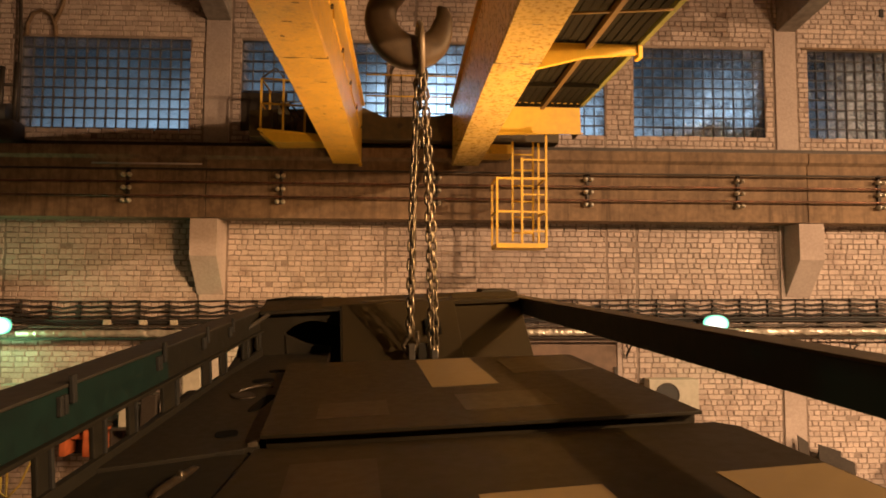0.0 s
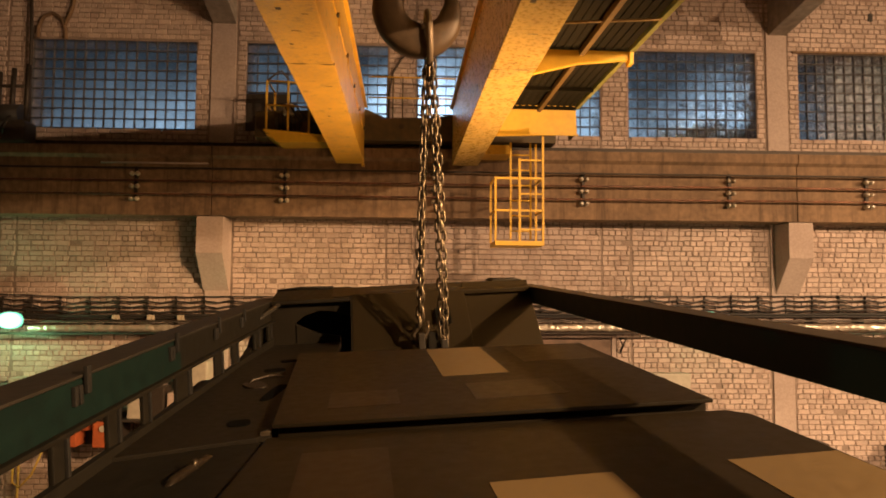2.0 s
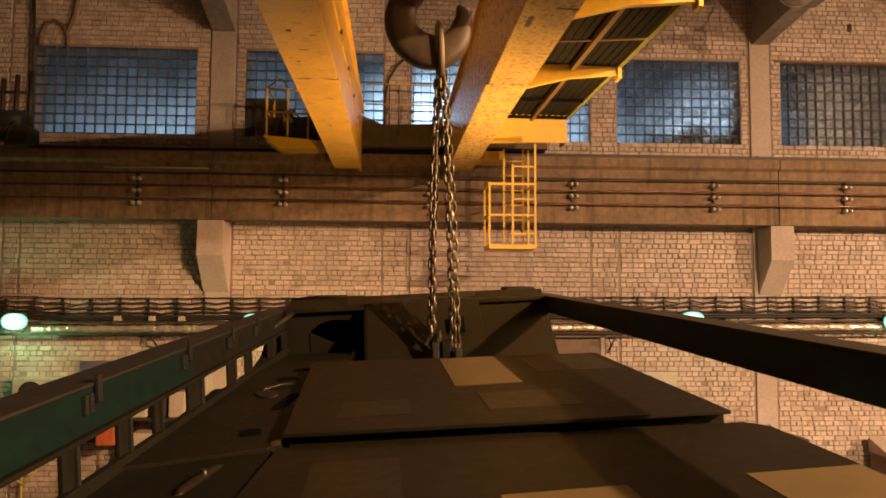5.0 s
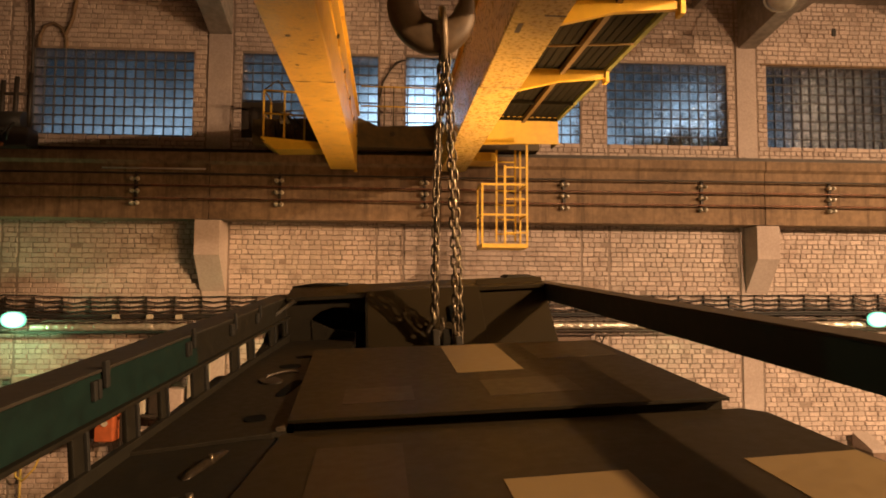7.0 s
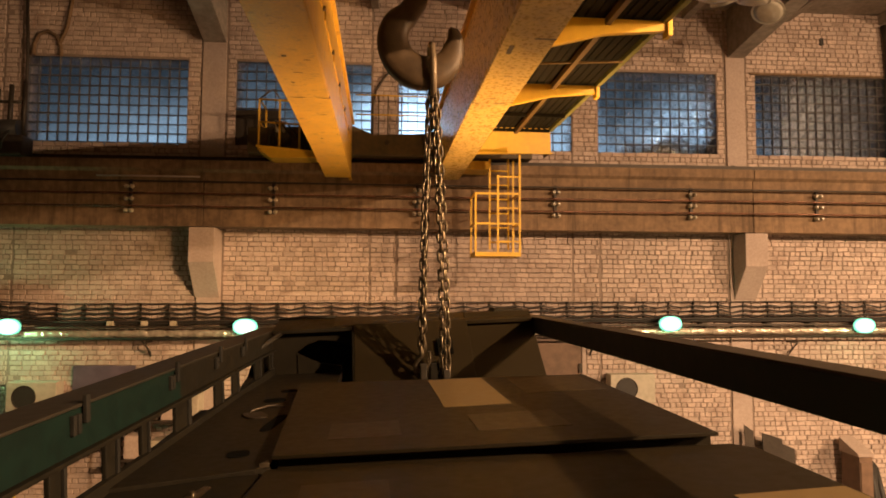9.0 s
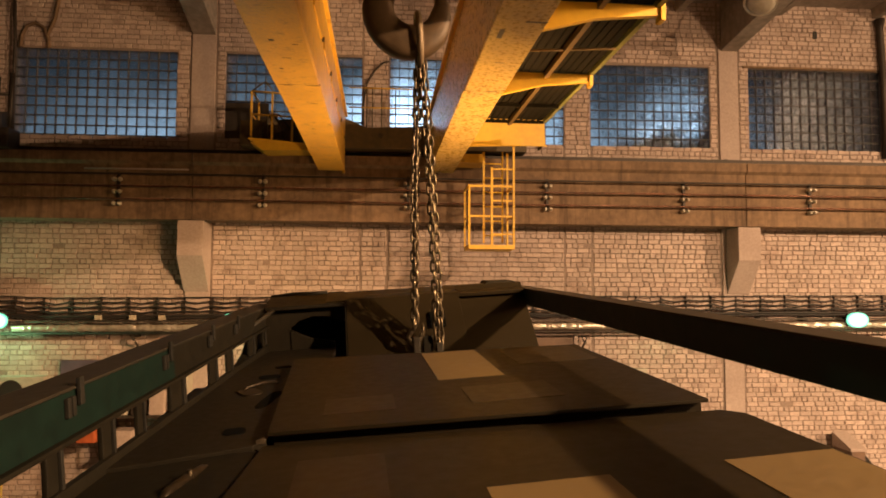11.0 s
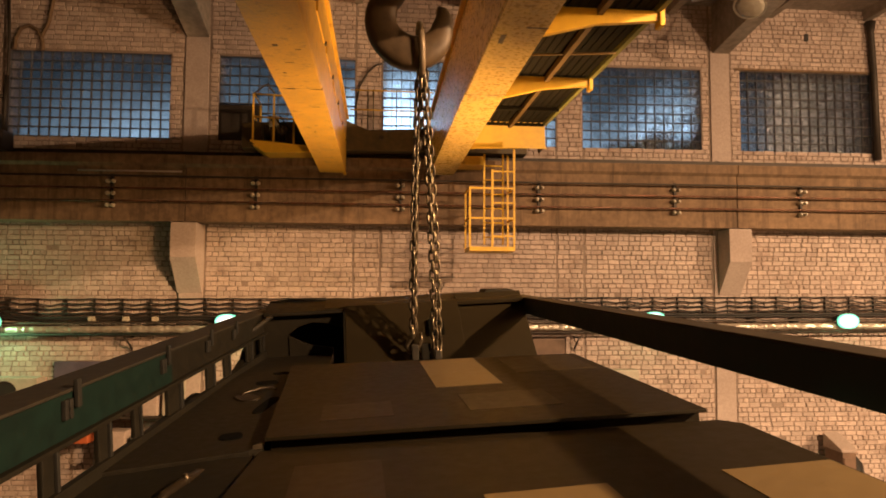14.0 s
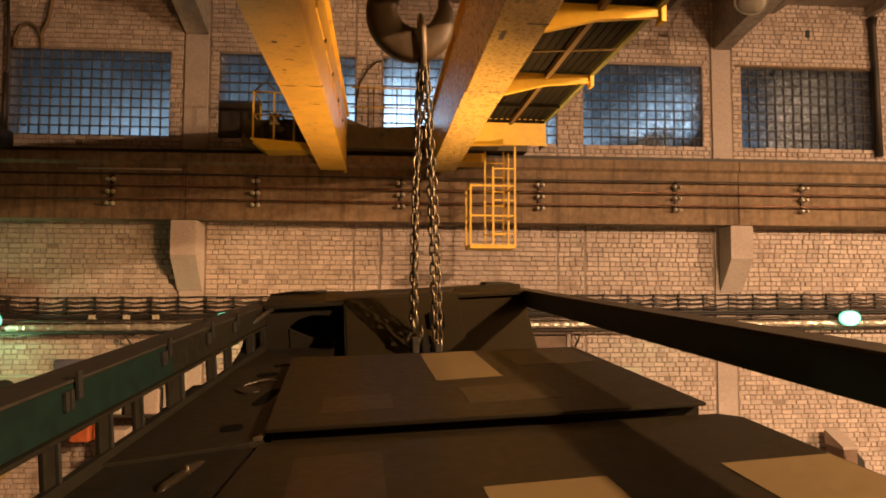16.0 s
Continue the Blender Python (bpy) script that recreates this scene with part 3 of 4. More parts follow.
part("board", boxed(-0.85, 0.85, -0.3, 0.3, 2.7, 2.74, bevel=0.005), DARKMETAL, shelf)
for x in (-0.83, 0.83):
    for y in (-0.28, 0.28):
        part("upright", boxed(x - 0.02, x + 0.02, y - 0.02, y + 0.02, 0, 3.46), DARKMETAL, shelf)
for x0, x1, z0, z1, mt in ((-5.4, -5.0, 2.74, 3.2, PLASTER), (-4.9, -4.5, 2.74, 3.1, WHITEBOX), (-4.45, -4.05, 2.74, 3.25, BROWNDOOR)):
    solid("crate", boxed(x0, x1, 13.2, 13.6, z0, z1, bevel=0.03), mt, "dusty crate on a shelf", "crate")
HOSE = material("yellow_hose_rubber", (0.6, 0.4, 0.08), 0.5, grain=20, place="World")
solid("hose", tube(bmesh.new(), [(-7.1, 13.98, 3.3), (-7.2, 13.65, 2.9), (-7.42, 13.62, 2.35), (-7.65, 13.62, 2.1), (-7.8, 13.65, 2.2), (-7.83, 13.7, 2.8)], 0.022, 8), HOSE, "yellow rubber hose hanging in a loop", "hose")
solid("wall_pipe", tube(bmesh.new(), [(-7.85, 13.9, 0.0), (-7.83, 13.9, 2.9)], 0.025, 8), HOSE, "thin yellowish standpipe on the wall", "pipe")

# steel sheets leaning on the wall, locker and dark tarpaulin
for x0, x1, z, tilt in ((7.8, 8.0, 3.22, 4), (8.18, 8.62, 3.05, 3), (8.6, 8.95, 2.82, 5)):
    sh = solid("steel_sheet", prism([(x0, 0.0), (x1, 0.0), (x1 - 0.03, z - 0.14), (x0 - 0.04, z)], 1, 0, 0.03, bevel=0.004), DARKMETAL, "dark steel sheet leaning against the brick wall", "sheet", "leaning sheets")
    sh.matrix_world = Matrix.Translation((0, 13.55, 0)) @ pose(0, 0, 0, -tilt)
bmj = bmesh.new()
rj = random.Random(9)
for i in range(26):
    a = rj.uniform(8.7, 9.7)
    h = 2.05 - (a - 8.7) * 0.25 + rj.uniform(-0.08, 0.08)
    tube(bmj, [(a, 13.3 + rj.uniform(-0.1, 0.1), 0), (a + rj.uniform(-0.1, 0.1), 13.5, h)], rj.uniform(0.02, 0.05), 6)
tagged(part("scrap_offcuts", bmj, DARKMETAL), "bundle of dark steel offcuts standing at the wall", "scrap", kind="stuff")
lock = thing("locker", "scuffed grey-brown steel locker with a sloped top", "locker", (10.15, 13.5, 0))
part("body", boxed(-0.15, 0.15, -0.3, 0.3, 0, 2.62, bevel=0.015), BROWNDOOR, lock)
part("top", prism([(-0.33, 2.62), (0.3, 2.62), (0.3, 2.93), (-0.33, 2.68)], 0, -0.19, 0.17, bevel=0.01), PLASTER, lock, "pale sloped lid")
part("door", boxed(-0.13, 0.05, -0.325, -0.302, 0.1, 2.5, bevel=0.006), BROWNDOOR, lock)
bmt = bmesh.new()
for i in range(11):
    w = i / 10
    tube(bmt, [(10.28 + 0.42 * w, 13.45 + 0.05 * math.sin(i * 2.1), 0), (10.3 + 0.4 * w, 13.5 + 0.06 * math.sin(i * 1.7), 1.6), (10.33 + 0.34 * w, 13.62, 2.55 - 0.4 * abs(w - 0.4))], [0.07, 0.075, 0.05], 7)
solid("tarpaulin", bmt, BLACK, "black crumpled tarpaulin hanging beside the locker", "tarpaulin")

# high on the wall: riser, cable loop, cabin-side gear
solid("riser_pipe", tube(bmesh.new(), [(-8.05, 13.9, 12.74), (-7.98, 13.9, 11.3), (-7.95, 13.9, 8.9)], 0.035, 8), DARKMETAL, "dark riser pipe beside the window", "pipe")
solid("cable_loop", tube(bmesh.new(), [(-7.88, 13.95, 11.22), (-7.88, 13.95, 11.45), (-7.78, 13.95, 11.68), (-7.6, 13.95, 11.75), (-7.42, 13.95, 11.65), (-7.32, 13.95, 11.42), (-7.3, 13.95, 11.2)], 0.04, 8), CONCRETE,
      "brown pipe bent in an arch over the window", "pipe")
solid("cable_loop", tube(bmesh.new(), [(-7.36, 13.95, 11.45), (-7.2, 13.95, 11.85), (-7.12, 13.95, 12.4), (-7.1, 13.95, 12.74)], 0.04, 8), CONCRETE, "brown pipe rising to the roof", "pipe")
solid("riser_pipe", tube(bmesh.new(), [(11.52, 13.9, 12.45), (11.52, 13.9, 12.2), (11.56, 13.9, 11.2), (11.58, 13.9, 9.15)], [0.12, 0.075, 0.075, 0.085], 10), DARKMETAL, "dark riser pipe covering a window edge", "pipe")
solid("wall_cable", tube(bmesh.new(), [(0.02, 13.94, 11.12), (-0.12, 13.93, 11.08), (-0.3, 13.93, 10.9), (-0.47, 13.93, 10.6), (-0.54, 13.93, 10.2), (-0.56, 13.94, 9.5)], 0.022, 8), DARKMETAL, "dark bent cable on the brick pier", "cable")
gear = thing("runway_gear", "dark greasy machinery with upright rods on the runway", "machinery", (-8.0, 13.35, 8.85))
part("housing", boxed(-0.6, 0.42, -0.25, 0.2, 0, 0.42, bevel=0.05), DARKMETAL, gear)
part("drum", tube(bmesh.new(), [(-0.5, -0.1, 0.55), (0.3, -0.1, 0.55)], 0.2, 14), BLACK, gear)
part("side_panel", prism([(-0.75, 0.0), (-0.02, 0.0), (0.0, 0.06), (-0.12, 0.12), (-0.75, 0.16)], 1, -0.36, -0.27, bevel=0.015), ORANGE, gear, "orange-yellow edge panel")
for k in range(7):
    w = 0.9 * k
    part("hose", tube(bmesh.new(), [(-0.55 + 0.1 * k, -0.3, 0.12), (-0.5 + 0.1 * k, -0.36, 0.3 + 0.06 * math.sin(w)), (-0.42 + 0.1 * k, -0.3, 0.42 + 0.08 * math.cos(w)), (-0.35 + 0.09 * k, -0.1, 0.4)], 0.02, 6), BLACK, gear)
part("grip", boxed(-0.45, -0.2, -0.3, -0.2, 0.05, 0.16, bevel=0.03), ORANGE, gear, "small orange grip")
for x in (-0.25, 0.02, 0.3):
    part("rod", tube(bmesh.new(), [(x, 0, 0.4), (x + 0.02, 0, 1.5 + 0.3 * x)], 0.05, 8), DARKMETAL, gear)
part("crossbar", tube(bmesh.new(), [(-0.6, 0, 1.15), (0.35, 0, 1.15)], 0.035, 8), DARKMETAL, gear)


# shaded lamps under the roof and roof ribs
def reflector(m):
    ob = thing("roof_lamp", "pale enamel reflector lamp hung under the roof", "lamp", group="roof lamps")
    part("shade", tube(bmesh.new(), [(0, 0, 0), (0, 0, 0.05), (0, 0, 0.3), (0, 0, 0.38)], [0.3, 0.28, 0.1, 0.06], 20), SHADE, ob)
    part("bulb", tube(bmesh.new(), [(0, 0, -0.06), (0, 0, -0.03), (0, 0, -0.002)], [0.08, 0.2, 0.26], 20), WHITEBOX, ob, "milky unlit glass")
    part("stem", tube(bmesh.new(), [(0, 0, 0.37), (0, 0, 1.3)], 0.02, 8), DARKMETAL, ob)
    ob.matrix_world = m
    return ob


lampa = reflector(pose(6.95, 11.0, 11.4, -20, 25, 0))
copy_thing(lampa, pose(6.05, 10.8, 11.5, 25, -30, 0))
copy_thing(lampa, pose(6.5, 10.7, 11.45, 10, 5, 0))
for i in range(14):
    x = -15 + 2.4 * i
    solid("roof_rib", boxed(x, x + 0.18, -17.5, 13.98, 12.5, 12.76, bevel=0.02), ROOF, "concrete rib under the roof slab", "rib", "roof ribs")
solid("roof_duct", tube(bmesh.new(), [(5.2, 10.4, 11.55), (5.5, 10.2, 11.4), (6.1, 9.9, 11.35), (6.3, 9.8, 12.4)], [0.2, 0.24, 0.24, 0.2], 16), SHADE, "pale bent sheet-metal duct under the roof", "duct")
solid("roof_strut", tube(bmesh.new(), [(6.35, 9.9, 11.2), (6.75, 9.2, 12.0), (7.15, 8.55, 12.82)], 0.07, 8), ROOF, "pale slanted strut under the roof", "strut")

# ---------------------------------------------------------------- overhead crane
crane = thing("overhead_crane", "yellow double-girder overhead travelling crane on wall runway", "crane", (0, 13.3, 8.97))
CB = Vector((0, 13.3, 8.97))
SKEW = Matrix.Translation((0, 9, 0)) @ Matrix.Rotation(radians(1.5), 4, "Z") @ Matrix.Translation((0, -9, 0))


def crane_part(name, bm, mat, label="", parent=None):
    bmesh.ops.transform(bm, matrix=Matrix.Translation(-CB) @ SKEW, verts=bm.verts[:])
    return part(name, bm, mat, parent or crane, label)


for x0, x1, coat in ((-1.39, -0.85, YELLOW), (0.9, 1.41, YELLOW_PALE)):
    g = crane_part("girder", boxed(x0, x1, -12, 13.15, 8.49, 9.62, bevel=0.012), coat, "worn yellow box girder with dark scratches")
    crane_part("cover_plate", boxed(x0 + 0.01, x1 - 0.01, -12, 7.33, 8.468, 8.49, bevel=0.004), coat, parent=g)
    crane_part("weld_seam", tube(bmesh.new(), [(x0 + (x1 - x0) * k / 8, 7.345 + 0.02 * math.sin(k * 1.3 + x0), 8.482) for k in range(9)], 0.013, 6), OLIVE, "dark rusty weld seam", g)
for x, y, w, d in ((1.02, 5.5, 0.05, 0.22), (1.3, 5.2, 0.2, 0.03), (1.16, 6.3, 0.1, 0.012), (1.22, 6.9, 0.07, 0.012), (1.1, 7.12, 0.12, 0.012), (1.25, 7.8, 0.09, 0.012), (-1.2, 5.9, 0.05, 0.05), (-1.12, 6.4, 0.09, 0.012), (-0.98, 6.0, 0.06, 0.012),
                   (-1.22, 6.75, 0.04, 0.03), (-1.0, 8.2, 0.08, 0.012), (-1.15, 9.6, 0.03, 0.03)):
    low = 8.468 if y < 7.33 else 8.49
    crane_part("scar", boxed(x - w / 2, x + w / 2, y - d / 2, y + d / 2, low - 0.003, low + 0.002), OLIVE, "rusty scratch")
crane_part("end_carriage", prism([(-3.0, 8.98), (3.0, 8.98), (3.0, 9.5), (1.0, 9.55), (0.62, 9.47), (-0.4, 9.42), (-0.84, 9.6), (-3.0, 9.5)], 1, 13.16, 13.6, bevel=0.02), OLIVE, "dark oily end carriage")
box_front = crane_part("cabinet", prism([(1.42, 8.66), (2.93, 8.71), (2.91, 9.23), (2.2, 9.25), (1.42, 9.19)], 1, 11.3, 11.34, bevel=0.012), YELLOW_CLEAN, "bright yellow sheet-steel box, slightly dented")
# Brown instead of yellow: the shade on this side is put into the colour.
crane_part("side_sheet", boxed(2.9, 2.925, 11.342, 11.8, 8.72, 9.2, bevel=0.006), OLIVE, "box side with its shade painted brown", box_front)
crane_part("lip", boxed(1.42, 2.95, 11.28, 11.298, 8.69, 8.72, bevel=0.005), YELLOW_CLEAN, "", box_front)
for y, tip in ((1.4, 2.66), (3.5, 2.66), (5.62, 2.66), (7.75, 2.62)):
    arm = crane_part("bracket_arm", prism([(1.41, 8.55), (1.41, 8.86), (tip, 8.86), (tip, 8.76), (2.0, 8.7)], 1, y - 0.035, y + 0.035, bevel=0.006), YELLOW_CLEAN)
    crane_part("end_cap", boxed(tip - 0.02, tip + 0.03, y - 0.07, y + 0.07, 8.7, 8.92, bevel=0.006), YELLOW_CLEAN, parent=arm)
for i in range(12):
    k = 1.415 + i * 0.099
    crane_part("deck_strip", prism([(k, 8.885), (k + 0.045, 8.885), (k + 0.055, 8.897), (k + 0.095, 8.897), (k + 0.095, 8.91), (k, 8.91)], 1, -11, 10.2), DECK)
crane_part("edge_strip", boxed(2.6, 2.66, -11, 10.2, 8.84, 8.95, bevel=0.008), EDGE, "faded green edge strip")
crane_part("stringer", boxed(2.0, 2.06, -11, 10.2, 8.79, 8.868, bevel=0.006), STRINGER, "dirty stringer")
crane_part("cross_bar", tube(bmesh.new(), [(1.41, 6.9, 8.83), (2.6, 6.7, 8.83)], 0.014, 6), STRINGER)
for y in (9.2, 10.15):
    crane_part("cross_bar", boxed(1.41, 2.6, y - 0.02, y + 0.02, 8.82, 8.868), DECK)

# raised pads and bolts along the inner web of the left girder, seams
for i in range(9):
    y = 1.2 + i * 1.3
    crane_part("web_pad", boxed(-0.852, -0.832, y, y + 0.95, 9.05, 9.22, bevel=0.006), YELLOW)
    crane_part("bolt", tube(bmesh.new(), [(-0.86, y + 1.1, 9.1), (-0.82, y + 1.1, 9.1)], 0.03, 8), OLIVE)
crane_part("top_flange", boxed(-1.45, -0.8, -12, 13.15, 9.62, 9.66, bevel=0.006), YELLOW)
crane_part("top_flange", boxed(0.84, 1.47, -12, 13.15, 9.62, 9.66, bevel=0.006), YELLOW)
crane_part("lug", boxed(-0.9, -0.84, 13.1, 13.18, 8.44, 8.5, bevel=0.006), YELLOW)
crane_part("carriage_bolt", tube(bmesh.new(), [(-0.12, 13.12, 9.25), (-0.12, 13.2, 9.25)], 0.05, 12), DARKMETAL)
crane_part("lower_plate", boxed(1.42, 2.0, 12.6, 13.2, 8.62, 8.8, bevel=0.01), YELLOW)
for x in (-2.4, 2.4):
    crane_part("wheel", tube(bmesh.new(), [(x, 13.54, 9.13), (x, 13.68, 9.13)], 0.16, 18), DARKMETAL)
# thin rails across the bridge end
for z in (10.38, 9.95):
    crane_part("hand_rail", tube(bmesh.new(), [(-0.8, 13.55, z), (1.0, 13.55, z)], 0.016, 6), YELLOW)
for x in (-0.42, -0.3, -0.1, 0.2):
    crane_part("rail_post", tube(bmesh.new(), [(x, 13.55, 9.45), (x, 13.55, 10.4)], 0.014, 6), OLIVE)

# drive platform at the end of the left girder
tray = crane_part("platform_tray", prism([(-2.73, 9.04), (-1.4, 8.94), (-1.4, 8.84), (-2.0, 8.82), (-2.47, 8.81)], 1, 12.8, 12.83, bevel=0.006), YELLOW_CLEAN, "bright yellow tray front")
crane_part("platform_floor", prism([(-2.73, 8.98), (-1.4, 8.9), (-1.4, 8.84), (-2.47, 8.81)], 1, 12.832, 13.7, bevel=0.006), YELLOW, parent=tray)
crane_part("tray_lip", prism([(-2.75, 9.02), (-1.4, 8.92), (-1.4, 8.95), (-2.75, 9.06)], 1, 12.775, 12.798), YELLOW_CLEAN, parent=tray)
for x, y in ((-2.71, 12.85), (-2.71, 13.66), (-2.3, 12.85), (-1.9, 12.85)):
    crane_part("rail_post", boxed(x - 0.018, x + 0.018, y - 0.018, y + 0.018, 9.0, 10.02), YELLOW)
for z in (9.55, 10.02):
    crane_part("hand_rail", tube(bmesh.new(), [(-2.71, 12.85, z), (-1.4, 12.85, z - 0.06)], 0.019, 8), YELLOW)
    crane_part("hand_rail", tube(bmesh.new(), [(-2.71, 12.85, z), (-2.71, 13.66, z)], 0.019, 8), YELLOW)
crane_part("stay", tube(bmesh.new(), [(-2.71, 12.85, 10.02), (-2.52, 12.9, 10.2), (-2.45, 12.9, 10.24), (-2.3, 12.9, 10.05)], 0.016, 8), OLIVE)
motor = crane_part("motor", tube(bmesh.new(), [(-2.6, 13.3, 9.3), (-2.57, 13.3, 9.3), (-2.1, 13.3, 9.3), (-2.07, 13.3, 9.3), (-1.95, 13.3, 9.3)], [0.15, 0.2, 0.2, 0.13, 0.1], 16), OLIVE, "dark drive motor")
for k in range(6):
    x = -2.53 + 0.08 * k
    crane_part("fin", tube(bmesh.new(), [(x, 13.3, 9.3), (x + 0.02, 13.3, 9.3)], 0.225, 16), DARKMETAL, parent=motor)
crane_part("motor_foot", boxed(-2.55, -2.0, 13.15, 13.45, 9.0, 9.12), OLIVE, parent=motor)
crane_part("terminal_box", boxed(-2.42, -2.22, 12.98, 13.12, 9.4, 9.62, bevel=0.01), WHITEBOX, "pale terminal box", motor)
brake = crane_part("brake", boxed(-1.92, -1.62, 13.1, 13.4, 9.0, 9.5, bevel=0.03), DARKMETAL, "dark brake housing")
crane_part("lever", tube(bmesh.new(), [(-1.85, 13.06, 9.5), (-1.8, 13.0, 9.72), (-1.62, 13.0, 9.8)], 0.02, 8), BLACK, parent=brake)
for k in range(3):
    crane_part("cable", tube(bmesh.new(), [(-2.4 + 0.1 * k, 12.96, 9.6), (-2.2 + 0.12 * k, 12.92, 9.2 + 0.05 * k), (-1.95 + 0.1 * k, 12.93, 9.35 - 0.06 * k), (-1.8 + 0.1 * k, 13.0, 9.05)], 0.018, 6), BLACK)

# hanging ladder and basket
LX0, LX1, LY0, LY1 = 1.52, 2.35, 11.4, 12.05
crane_part("basket_floor", boxed(LX0 - 0.01, LX1 + 0.02, LY0 - 0.02, LY1, 6.78, 6.86, bevel=0.008), YELLOW_CLEAN)
for x in (LX0, LX1):
    for y in (LY0, LY1 - 0.03):
        crane_part("basket_post", boxed(x - 0.018, x + 0.018, y - 0.018, y + 0.018, 6.86, 8.7 if x == LX1 else 7.97), YELLOW_CLEAN)
for z in (7.95, 7.39):
    crane_part("basket_rail", boxed(LX0, LX1, LY0 - 0.015, LY0 + 0.015, z - 0.018, z + 0.018), YELLOW_CLEAN)
    crane_part("basket_rail", boxed(LX0 - 0.015, LX0 + 0.015, LY0, LY1, z - 0.018, z + 0.018), YELLOW_CLEAN)
    crane_part("basket_rail", boxed(LX1 - 0.015, LX1 + 0.015, LY0, LY1, z - 0.018, z + 0.018), YELLOW_CLEAN)
crane_part("ladder_rail", boxed(1.92, 1.96, LY0 - 0.02, LY0 + 0.02, 6.86, 8.3), YELLOW_CLEAN)
for x in (1.91, 2.28):
    crane_part("ladder_rail", boxed(x - 0.018, x + 0.018, LY1 + 0.1, LY1 + 0.13, 6.95, 8.75), YELLOW_CLEAN)
for i in range(6):
    crane_part("rung", tube(bmesh.new(), [(1.91, LY1 + 0.11, 7.1 + 0.283 * i), (2.28, LY1 + 0.11, 7.1 + 0.283 * i)], 0.015, 6), YELLOW_CLEAN)
for z in (8.27, 7.68, 7.06):
    crane_part("rung", boxed(1.94, LX1, LY0 - 0.012, LY0 + 0.012, z - 0.014, z + 0.014), YELLOW_CLEAN)

# ---------------------------------------------------------------- hoisted hull, in its own axes about the eye
AXES = Matrix(((0.9979, -0.0392, -0.0522), (0.0356, 0.9971, -0.068), (0.0547, 0.066, 0.9963))).to_4x4()
BASE = Vector((0.3, 3.0, -1.9))
hull = thing("steel_hull", "dark green camouflaged steel hull hanging from the crane chains", "hull")


def hull_part(name, bm, mat, label="", parent=None):
    bmesh.ops.transform(bm, matrix=Matrix.Translation(-BASE), verts=bm.verts[:])
    return part(name, bm, mat, parent or hull, label)


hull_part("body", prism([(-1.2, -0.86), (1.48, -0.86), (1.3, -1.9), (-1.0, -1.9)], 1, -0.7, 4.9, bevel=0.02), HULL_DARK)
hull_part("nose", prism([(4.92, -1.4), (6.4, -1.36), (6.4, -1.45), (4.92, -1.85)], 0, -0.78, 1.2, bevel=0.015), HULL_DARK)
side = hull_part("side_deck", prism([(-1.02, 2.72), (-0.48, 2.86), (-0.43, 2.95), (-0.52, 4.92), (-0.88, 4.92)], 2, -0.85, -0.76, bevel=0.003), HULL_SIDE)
# Darker colour than the side deck paints the shade on this lower deck.
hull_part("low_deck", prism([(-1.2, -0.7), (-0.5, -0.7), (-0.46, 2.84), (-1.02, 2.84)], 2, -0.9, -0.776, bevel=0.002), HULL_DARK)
hull_part("deck_panel", prism([(-0.42, 2.9), (1.51, 2.79), (1.51, 4.62), (0.42, 4.79), (-0.5, 4.94)], 2, -0.736, -0.72, bevel=0.002), HULL)
hull_part("panel_frame", prism([(-0.4, 2.94), (1.5, 2.84), (1.5, 4.58), (0.42, 4.75), (-0.46, 4.88)], 2, -0.83, -0.737), HULL)
hull_part("deck_panel", prism([(-0.76, -0.65), (1.62, -0.65), (1.62, 2.68), (1.55, 2.77), (-0.44, 2.87)], 2, -0.83, -0.765, bevel=0.008), HULL)
# The gap between the panels has its shade in the dark colour.
hull_part("panel_seam", boxed(-0.48, 1.52, 2.78, 2.98, -0.84, -0.8), HULL_DARK)
hull_part("seam_hook", prism([(-0.47, 2.89), (-0.43, 2.9), (-0.44, 2.94)], 2, -0.765, -0.745, bevel=0.002), CHAIN, "bare steel catch")

# sloped front plate with a slot, the dark well beside it and the cross edge beyond
hull_part("front_plate", prism([(5.44, -0.865), (5.52, -0.865), (6.0, -0.46), (5.93, -0.375)], 0, -0.12, 0.88, bevel=0.004), HULL)
hull_part("front_plate", prism([(5.55, -0.875), (5.63, -0.875), (6.2, -0.41), (6.1, -0.325)], 0, 0.882, 1.5, bevel=0.004), HULL)
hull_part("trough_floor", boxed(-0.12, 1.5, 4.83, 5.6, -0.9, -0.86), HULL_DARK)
hull_part("front_ledge", prism([(5.94, -0.42), (6.42, -0.41), (6.42, -0.335), (6.36, -0.332), (5.93, -0.385)], 0, -0.3, 1.49, bevel=0.005), HULL)
hull_part("ledge_strip", prism([(6.1, -0.372), (6.13, -0.368), (6.13, -0.356), (6.1, -0.36)], 0, 0.05, 0.9), FADED, "thin worn strip")
# Solid piece in black: the slot's inner shade is its colour.
hull_part("plate_slot", prism([(5.64, -0.645), (5.62, -0.64), (5.745, -0.515), (5.765, -0.53)], 0, 0.585, 0.72, bevel=0.006), SHADE_BLACK, "slot, its inner shade painted black")
# Dark colour here includes the shade of the well.
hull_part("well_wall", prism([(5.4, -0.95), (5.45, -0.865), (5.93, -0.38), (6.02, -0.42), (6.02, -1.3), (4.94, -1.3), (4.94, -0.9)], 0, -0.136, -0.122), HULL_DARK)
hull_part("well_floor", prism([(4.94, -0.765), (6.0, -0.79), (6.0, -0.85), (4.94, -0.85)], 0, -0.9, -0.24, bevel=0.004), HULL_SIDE)
